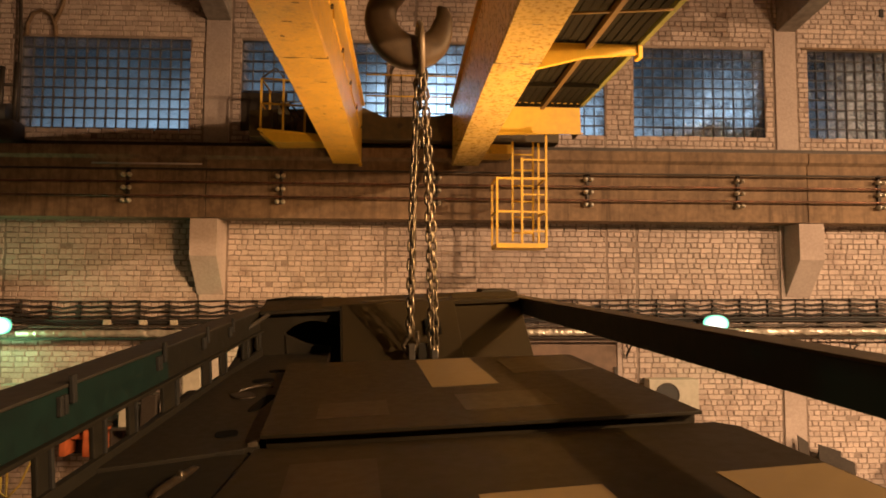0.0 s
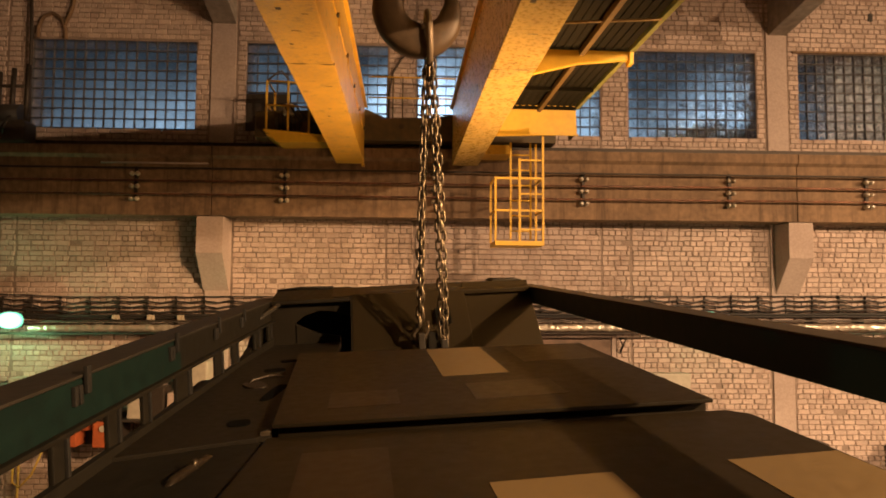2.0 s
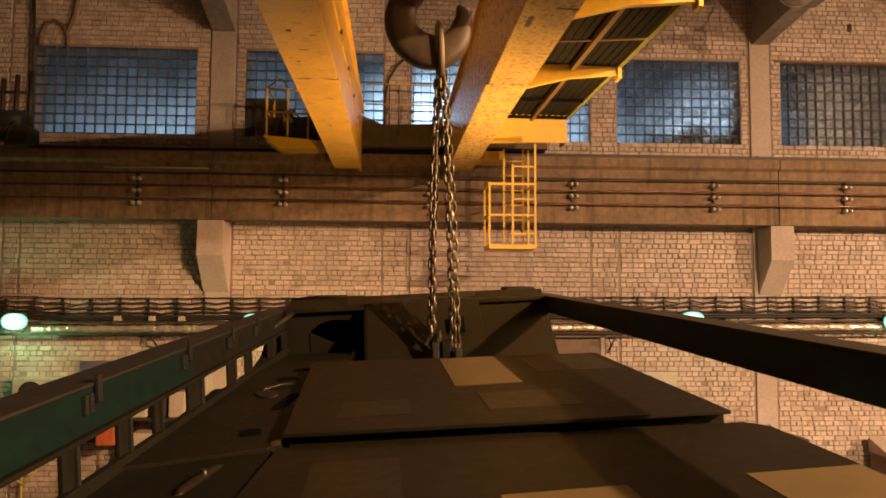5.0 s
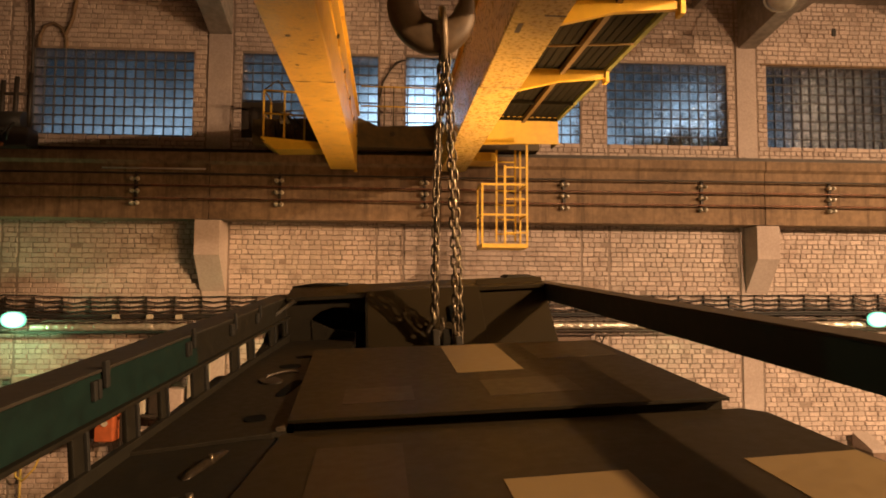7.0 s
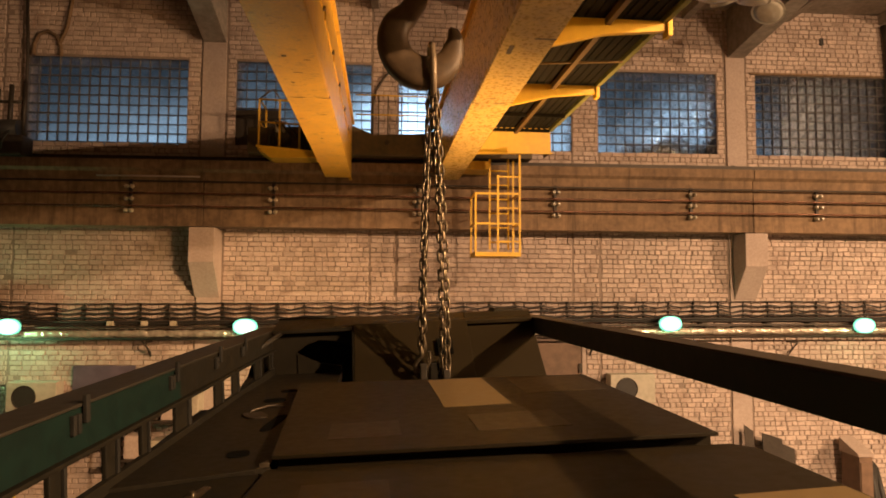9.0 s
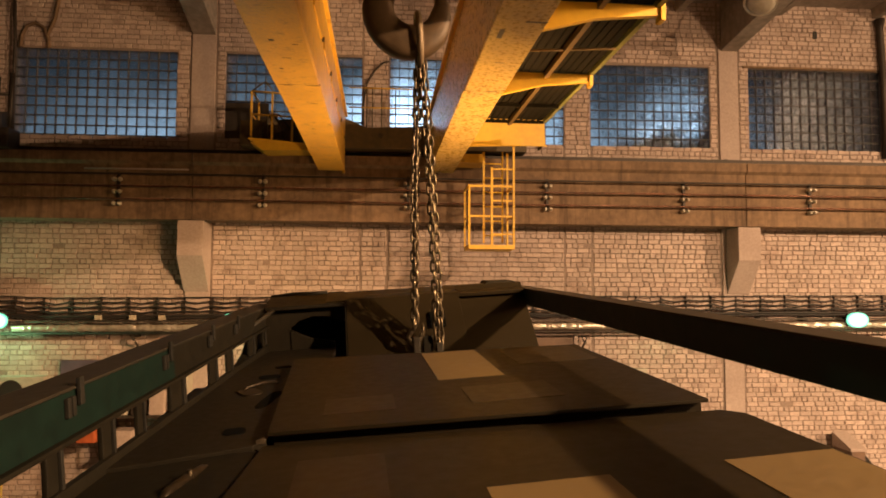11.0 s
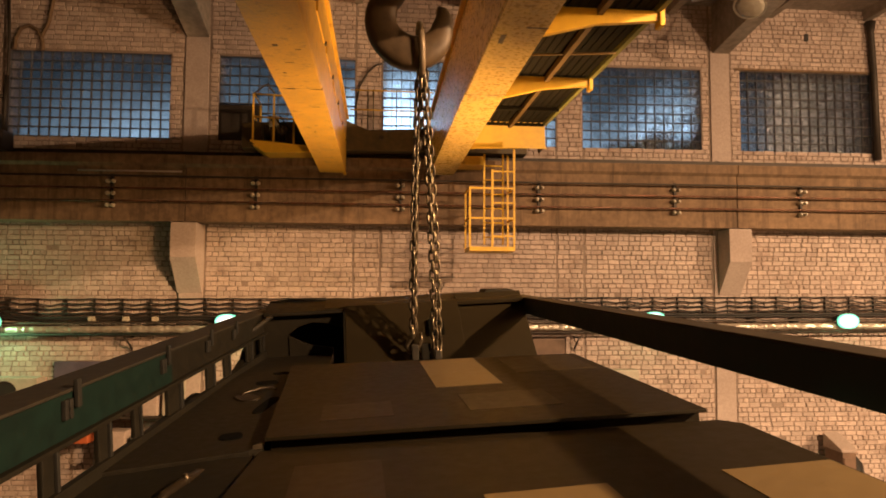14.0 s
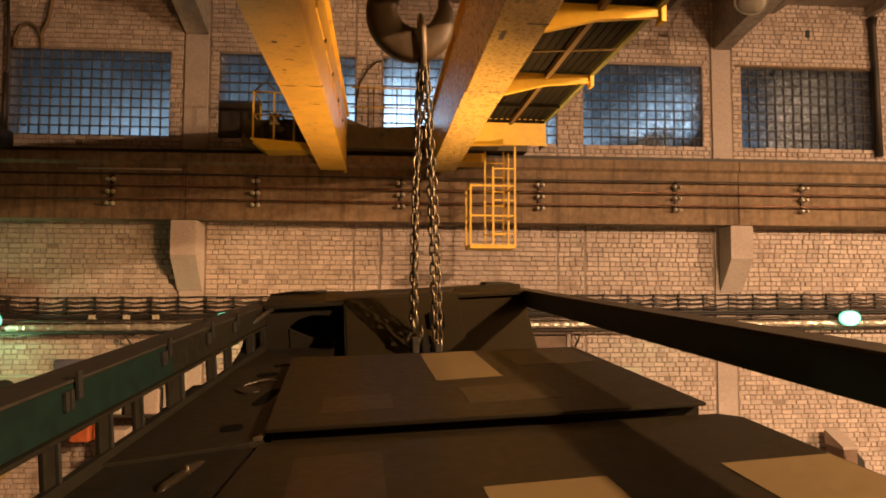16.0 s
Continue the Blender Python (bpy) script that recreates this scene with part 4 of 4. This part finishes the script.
# Black strip put in for the shade beside the well floor.
hull_part("well_shade_strip", prism([(4.94, -0.9), (6.0, -0.9), (6.0, -0.94), (4.94, -0.94)], 0, -0.238, -0.138), SHADE_BLACK)
# the back panel is cut by an arched opening
hull_part("well_back", prism([(-0.92, -0.9), (-0.62, -0.79), (-0.62, -0.6), (-0.54, -0.54), (-0.42, -0.505), (-0.3, -0.515), (-0.138, -0.57), (-0.138, -0.4), (-0.7, -0.4), (-0.92, -0.5)], 1, 5.98, 6.03, bevel=0.003), HULL_SIDE)
hull_part("well_sill", prism([(-0.62, -0.9), (-0.24, -0.9), (-0.24, -0.74), (-0.44, -0.7), (-0.62, -0.615)], 1, 5.97, 6.02, bevel=0.003), HULL_SIDE)
# Black sheet behind the opening, painting the shade within it.
hull_part("well_shade_sheet", boxed(-0.9, -0.14, 6.3, 6.34, -1.0, -0.42), SHADE_BLACK)
hull_part("well_lid", prism([(5.9, -0.43), (5.9, -0.4), (6.1, -0.365), (6.42, -0.325), (6.42, -0.41)], 0, -0.82, -0.14, bevel=0.005), HULL_SIDE)
hull_part("well_side", prism([(4.92, -1.0), (4.92, -0.765), (5.4, -0.71), (6.1, -0.44), (6.1, -1.0)], 0, -0.95, -0.9, bevel=0.006), HULL_SIDE)
hull_part("lid_rim", tube(bmesh.new(), [(-0.82, 6.36, -0.335), (-0.6, 6.36, -0.315), (-0.3, 6.36, -0.325)], 0.014, 8), HULL_DARK)
hull_part("well_strut", tube(bmesh.new(), [(-1.0, 5.2, -0.6), (-0.8, 5.75, -0.46), (-0.74, 5.98, -0.42)], 0.02, 8), HULL_BROWN)
hull_part("bar_cap", prism([(1.17, -0.33), (1.47, -0.335), (1.45, -0.318), (1.2, -0.308)], 1, 6.15, 6.44, bevel=0.004), HULL_DARK)


def rail(y):
    return -1.19 + 0.06 * y


def along(y0, y1, w0, w1, z0, z1, bevel=0.005):
    """A bar that follows the side beam from y0 to y1, between the offsets w0 and w1."""
    return prism([(rail(y0) + w0, y0), (rail(y0) + w1, y0), (rail(y1) + w1, y1), (rail(y1) + w0, y1)], 2, z0, z1, bevel=bevel)


beam = hull_part("side_beam", along(0.3, 6.42, -0.03, 0, -0.57, -0.41), HULL_DARK, "channel beam, green at one end and blackish beyond")
hull_part("green_coat", along(0.3, 3.6, 0.0, 0.004, -0.566, -0.412, 0.001), HULL_GREEN, "green painted stretch", beam)
hull_part("flange", along(0.3, 6.42, -0.19, 0.008, -0.41, -0.398, 0.003), HULL_BROWN, "brown upper flange", beam)
hull_part("flange", along(0.3, 6.42, -0.05, 0.03, -0.585, -0.567), HULL_DARK, "", beam)
for y, w in ((1.5, 0.06), (2.39, 0.065), (2.805, 0.07), (3.14, 0.045), (3.655, 0.15), (4.32, 0.1), (4.72, 0.085), (5.41, 0.11), (5.9, 0.06)):
    post = hull_part("post", along(y - w * 0.8, y + w * 0.8, -0.02, 0.0, -0.765 if y > 2.5 else -0.78, -0.583), HULL_DARK)
    hull_part("rib", along(y + w * 0.3, y + w * 0.6, 0.0, 0.012, -0.76, -0.585, 0.002), HULL_GREY, "", post)
hull_part("side_curb", along(0.3, 6.0, -0.015, 0.018, -0.79, -0.728), HULL_DARK, "low curb under the posts", beam)
for y, tall in ((2.56, 0.03), (3.52, 0.03), (4.3, 0.03), (4.95, 0.025)):
    tab = hull_part("clamp", along(y - 0.016, y + 0.016, 0.01, 0.025, -0.47, -0.4 + tall, 0.003), HULL_GREY, "grey steel clamp")
    for s in (-0.085, -0.05):
        hull_part("finger", along(y + s - 0.012, y + s + 0.012, 0.004, 0.02, -0.5, -0.43, 0.003), HULL_GREY, "", tab)
bar = hull_part("side_bar", prism([(0.3, -0.505), (6.42, -0.535), (6.42, -0.4), (0.3, -0.345)], 0, 1.5, 1.52, bevel=0.003), HULL_TEAL, "dark teal steel angle bar along the other side")
hull_part("bar_flange", prism([(0.3, -0.344), (6.42, -0.399), (6.42, -0.387), (0.3, -0.332)], 0, 1.496, 1.62, bevel=0.003), HULL_FLANGE, "brown upper flange", bar)

# slots, catches and hinges between the side deck and the panels
def blot(x, y, hx, hy, turn, z0, z1):
    """A flat rounded plate or slot, its long axis turned by degrees."""
    c, q = math.cos(radians(turn)), math.sin(radians(turn))
    pts = []
    for i in range(16):
        w = 2 * math.pi * i / 16
        u = hx * math.copysign(abs(math.cos(w)) ** 0.6, math.cos(w))
        v = hy * math.copysign(abs(math.sin(w)) ** 0.6, math.sin(w))
        pts.append((x + u * c - v * q, y + u * q + v * c))
    return prism(pts, 2, z0, z1)


# Flat black plates paint the shade inside the deck's slots.
for x, y, hx, hy, turn in ((-0.57, 4.86, 0.055, 0.05, 20), (-0.62, 4.5, 0.07, 0.07, 15), (-0.53, 3.78, 0.035, 0.21, -8), (-0.6, 3.13, 0.05, 0.06, 10)):
    hull_part("slot", blot(x, y, hx, hy, turn, -0.766, -0.756), SHADE_BLACK, "slot, its inner shade painted black", side)
h = hull_part("catch", tube(bmesh.new(), [(-0.72, 4.08, -0.765), (-0.7, 4.1, -0.742), (-0.62, 4.18, -0.735), (-0.56, 4.24, -0.745), (-0.53, 4.28, -0.765)], [0.007, 0.009, 0.01, 0.009, 0.007], 8), CATCH, "worn bare steel catch", side)
hull_part("catch_plate", blot(-0.67, 4.02, 0.06, 0.1, 25, -0.762, -0.752), CATCH, "", h)
cap = hull_part("cap", tube(bmesh.new(), [(-0.68, 2.13, -0.82), (-0.68, 2.13, -0.785), (-0.68, 2.13, -0.77), (-0.68, 2.13, -0.765)], [0.1, 0.098, 0.08, 0.03], 24), CATCH, "round steel cap", side)
hull_part("knob", tube(bmesh.new(), [(-0.63, 2.17, -0.785), (-0.63, 2.17, -0.75)], [0.018, 0.012], 10), CHAIN, "", cap)
latch = hull_part("latch", tube(bmesh.new(), [(-0.72, 2.35, -0.805), (-0.7, 2.42, -0.775), (-0.665, 2.55, -0.772), (-0.64, 2.68, -0.78), (-0.62, 2.74, -0.8)], [0.014, 0.02, 0.02, 0.017, 0.012], 10), CATCH, "greasy latch arm")
hull_part("pivot", tube(bmesh.new(), [(-0.655, 2.55, -0.775), (-0.655, 2.55, -0.74)], [0.014, 0.009], 10), CHAIN, "", latch)
hull_part("latch_base", blot(-0.6, 2.6, 0.06, 0.22, -14, -0.81, -0.785), SHADE_BLACK, "", latch)

for mat_, x0, x1, y0, y1, z in ((TAN, 0.41, 0.79, 3.72, 4.72, -0.72), (TAN, 1.2, 1.605, -0.3, 2.14, -0.765), (TAN, 0.37, 0.785, -0.3, 2.12, -0.765), (TAN, 0.785, 1.19, -0.3, 1.68, -0.765),
                                (RUST, -0.27, 0.06, 1.95, 2.6, -0.765), (RUST, -0.2, 0.14, 3.12, 3.45, -0.72), (FADED, 0.5, 0.95, 3.1, 3.48, -0.72), (FADED, 0.95, 1.45, 4.0, 4.58, -0.72)):
    hull_part("camouflage_patch", boxed(x0, x1, y0, y1, z, z + 0.002), mat_, "painted camouflage rectangle")

# ---------------------------------------------------------------- hook and chains
hook = thing("crane_hook", "big forged brown steel crane hook", "hook")
FAR = 1.09
HB = Vector((0.52, 5.0, 1.475)) * FAR


def carried_part(root, base, name, bm, mat, label="", parent=None):
    bmesh.ops.transform(bm, matrix=Matrix.Translation(-base) @ Matrix.Scale(FAR, 4), verts=bm.verts[:])
    return part(name, bm, mat, parent or root, label)


def hook_body():
    """A tapered forged section swept from the shank round the throat to the tip."""
    rows = [((0.5, 2.75), (1, 0), 0.075, 0.075), ((0.5, 2.45), (1, 0), 0.075, 0.075), ((0.49, 2.3), (1, 0.1), 0.08, 0.078), ((0.455, 2.16), (0.9, 0.35), 0.085, 0.08)]
    knots = [(125, 0.18), (150, 0.22), (180, 0.24), (215, 0.255), (250, 0.265), (285, 0.25), (315, 0.21), (340, 0.165), (360, 0.125), (375, 0.08), (382, 0.03)]
    for k in range(34):
        a = 128 + (382 - 128) * k / 33
        th = float(np.interp(a, [q[0] for q in knots], [q[1] for q in knots]))
        d = (math.cos(radians(a)), math.sin(radians(a)))
        r = 0.14 + th / 2 + max(0, a - 345) * 0.0012
        rows.append(((0.52 + d[0] * r, 1.87 + d[1] * r), d, th / 2, 0.045 + th * 0.17))
    bm = bmesh.new()
    rings = []
    for (x, z), (dx, dz), hr, hy in rows:
        n = math.hypot(dx, dz)
        dx, dz = dx / n, dz / n
        ring = []
        for i in range(16):
            w = 2 * math.pi * i / 16
            c, s = math.cos(w), math.sin(w)
            c = math.copysign(abs(c) ** 0.75, c)
            s = math.copysign(abs(s) ** 0.6, s)
            ring.append(bm.verts.new((x + dx * hr * c, 5.0 + hy * s, z + dz * hr * c)))
        rings.append(ring)
    # the shank's rows point outward on the other side: turn them to meet the sweep
    for ring, row in zip(rings[:4], rows[:4]):
        (x, z), (dx, dz), hr, hy = row
        n = math.hypot(dx, dz)
        for i in range(16):
            w = 2 * math.pi * i / 16
            c, s = math.cos(w), math.sin(w)
            ring[i].co = (x - dx / n * hr * math.copysign(abs(c) ** 0.75, c), 5.0 + hy * math.copysign(abs(s) ** 0.6, s), z - dz / n * hr * math.copysign(abs(c) ** 0.75, c) * -1)
    for r, q in zip(rings, rings[1:]):
        for i in range(16):
            bm.faces.new([r[i], r[(i + 1) % 16], q[(i + 1) % 16], q[i]]).smooth = True
    bm.faces.new(rings[0])
    bm.faces.new(rings[-1])
    bmesh.ops.recalc_face_normals(bm, faces=bm.faces[:])
    return bm


carried_part(hook, HB, "hook_body", hook_body(), HOOK)
carried_part(hook, HB, "collar", tube(bmesh.new(), [(0.5, 5, 2.6), (0.5, 5, 2.72)], 0.13, 18), DARKMETAL)

chain = thing("lifting_chain", "oily steel lifting chain slings under the hook", "chain")


def oblong(hx, hz, n=20):
    """Points of a long link standing in x and z."""
    out = []
    for i in range(n):
        w = 2 * math.pi * i / n
        c, s = math.cos(w), math.sin(w)
        out.append((hx * c, 0, (hz - hx) * (1 if s > 0 else -1) + hx * s if abs(s) > 1e-6 else 0))
    return out


ringpts = [(0.553, 5.0 + 0.13 * math.cos(w), 1.6 + 0.19 * math.sin(w)) for w in (2 * math.pi * i / 28 for i in range(28))]
carried_part(chain, HB, "master_ring", tube(bmesh.new(), ringpts, 0.025, 10, closed=True), RINGSTEEL, "long pale steel master ring")
link_mesh = mesh_of("link", tube(bmesh.new(), oblong(0.0235, 0.05, 14), 0.0112, 6, closed=True), CHAIN)
rl = random.Random(3)


def strand(a, b, bow, twist):
    a, b = Vector(a) * FAR, Vector(b) * FAR
    n = int((b - a).length / 0.0775)
    q = (b - a).to_track_quat("Z", "Y").to_matrix().to_4x4()
    for i in range(n + 1):
        w = i / n
        p = a.lerp(b, w) + Vector((bow * math.sin(math.pi * w), 0, 0))
        ob = new("link", link_mesh)
        ob.parent = chain
        ob.matrix_local = Matrix.Translation(p - HB) @ q @ Matrix.Rotation(radians(twist * i + (90 if i % 2 else 0) + 40 + rl.uniform(-9, 9)), 4, "Z")


strand((0.528, 5.0, 1.4), (0.39, 4.96, -0.54), -0.01, 3)
strand((0.548, 5.03, 1.4), (0.405, 5.0, -0.5), -0.012, -4)
strand((0.562, 4.98, 1.4), (0.55, 4.95, -0.7), 0.012, 2)
strand((0.58, 5.01, 1.4), (0.585, 4.97, -0.7), 0.015, -2)
sl = carried_part(chain, HB, "sling_hook", tube(bmesh.new(), [(0.395, 4.96, -0.5), (0.395, 4.96, -0.56), (0.36, 4.96, -0.6), (0.34, 4.96, -0.64), (0.36, 4.96, -0.68), (0.41, 4.96, -0.68), (0.44, 4.96, -0.63), (0.44, 4.96, -0.59)],
                                               [0.014, 0.018, 0.018, 0.018, 0.018, 0.018, 0.015, 0.008], 8), CHAIN, "small sling hook")
carried_part(chain, HB, "shackle", tube(bmesh.new(), [(0.45, 4.96, -0.54), (0.455, 4.96, -0.6), (0.43, 4.96, -0.66), (0.4, 4.96, -0.7)], 0.014, 8), CHAIN)
for x in (0.4, 0.57):
    hull_part("lifting_lug", boxed(x * FAR - 0.027, x * FAR + 0.027, 5.36, 5.42, -0.87, -0.68 if x < 0.5 else -0.74, bevel=0.008), HULL_BROWN, "small lifting lug")
hull_part("lug_block", boxed(0.49, 0.57, 5.4, 5.47, -0.87, -0.68, bevel=0.01), HULL_DARK)


# ---------------------------------------------------------------- bricks of the north wall
COURSE, LONG, JOINT = 0.107, 0.262, 0.009
PIERS = (-8.5, -8.15, -4.31, -3.76, -0.57, 0.02, 3.98, 4.61, 7.6, 8.09, 13.0)


def free_stretches(z):
    """The stretches of wall at this height that carry bricks, cut at the piers' joints, columns, openings and door."""
    edges = [-11.0, *PIERS]
    out = []
    for a, c in zip(edges, edges[1:]):
        if (a, c) in ((-4.31, -3.76), (7.6, 8.09)) and z < 11.6:
            continue
        bits = [(a + 0.02, c - 0.02)]
        for o0, o1, lo, hi in [*OPENINGS, (2.33, 4.28, -1, 5.08)]:
            if lo - 0.02 < z < hi + 0.05:
                nxt = []
                for p, q in bits:
                    if o1 <= p or o0 >= q:
                        nxt.append((p, q))
                    else:
                        if o0 - p > 0.06:
                            nxt.append((p, o0 - 0.005))
                        if q - o1 > 0.06:
                            nxt.append((o1 + 0.005, q))
                bits = nxt
        out += bits
    return out


def brick_shape(x0, x1, z0, z1, proud, r):
    """Eight corners of a slightly uneven brick with chamfered front."""
    j = [r.uniform(-0.009, 0.009) for _ in range(8)]
    e = 0.011
    y0, yb = WALL - proud, WALL + 0.02
    k = [r.uniform(-0.004, 0.006) for _ in range(4)]
    return [(x0 + j[0], yb, z0 + j[1]), (x1 + j[2], yb, z0 + j[3]), (x1 + j[4], yb, z1 + j[5]), (x0 + j[6], yb, z1 + j[7]),
            (x0 + e + j[0], y0 + k[0], z0 + e + j[1]), (x1 - e + j[2], y0 + k[1], z0 + e + j[3]), (x1 - e + j[4], y0 + k[2], z1 - e + j[5]), (x0 + e + j[6], y0 + k[3], z1 - e + j[7])]


FACES = [(4, 5, 6, 7), (0, 1, 5, 4), (1, 2, 6, 5), (2, 3, 7, 6), (3, 0, 4, 7)]
rb = random.Random(11)
verts, faces, singles = [], [], []
z = 1.1
row = 0
while z < 12.7:
    if not 7.5 < z < 8.78:
        for a, c in free_stretches(z + COURSE / 2):
            x = a - (LONG / 2 if row % 2 else 0) + rb.uniform(-0.03, 0.03)
            while x < c:
                w = LONG * (0.5 if row % 2 else 1.0) * rb.uniform(0.93, 1.06) if rb.random() < 0.9 else LONG * rb.uniform(0.5, 0.75)
                p, q = max(x, a), min(x + w - max(0.002, rb.gauss(JOINT, 0.004)), c)
                x += w
                if q - p < 0.03 or rb.random() < 0.004:
                    continue
                if 0.03 < p and q < 4.0 and 5.95 < z < 7.1 and len(singles) < 290:
                    singles.append((p, q, z))
                    continue
                pr = max(0.002, rb.gauss(0.009, 0.006))
                faces += [tuple(len(verts) + k for k in f) for f in FACES]
                verts += brick_shape(p, q, z, z + COURSE - JOINT, pr, rb)
    z += COURSE
    row += 1
me = bpy.data.meshes.new("brickwork")
me.from_pydata(verts, [], faces)
me.materials.append(BRICK)
brickwork = new("brickwork", me)
brickwork.parent = wall_north
tagged(brickwork, "uneven whitewashed bricks", kind="stuff")
shapes = []
for k in range(6):
    m1 = bpy.data.meshes.new("brick")
    m1.from_pydata([(x, y - WALL, zz) for x, y, zz in brick_shape(-0.5, 0.5, 0, COURSE - JOINT, 0.008 + 0.002 * k, random.Random(k))], [], FACES)
    m1.materials.append(BRICK_ONE)
    shapes.append(m1)
for p, q, z in singles:
    ob = new("brick", rb.choice(shapes))
    ob.parent = wall_north
    ob.location = ((p + q) / 2, WALL, z)
    ob.scale = (q - p, 1, 1)


def motions():
    def pose_of(i, base):
        t, ax, ay, az = TURN[i]
        w = Vector((radians(ax), radians(ay), radians(az)))
        return Matrix.Translation(PATH[i][1]) @ Matrix.Rotation(w.length, 4, w.normalized() if w.length else Vector((0, 0, 1))) @ AXES @ Matrix.Translation(base)
    for ob, base in ((hull, BASE), (hook, HB), (chain, HB)):
        walk(ob, [(TURN[i][0], pose_of(i, base + (Vector((0, 0, -0.035)) if ob is hook else Vector()))) for i in range(len(TURN))])
    walk(crane, [(t, pose(CB.x + x, CB.y, CB.z)) for t, x in TRAVEL])


motions()
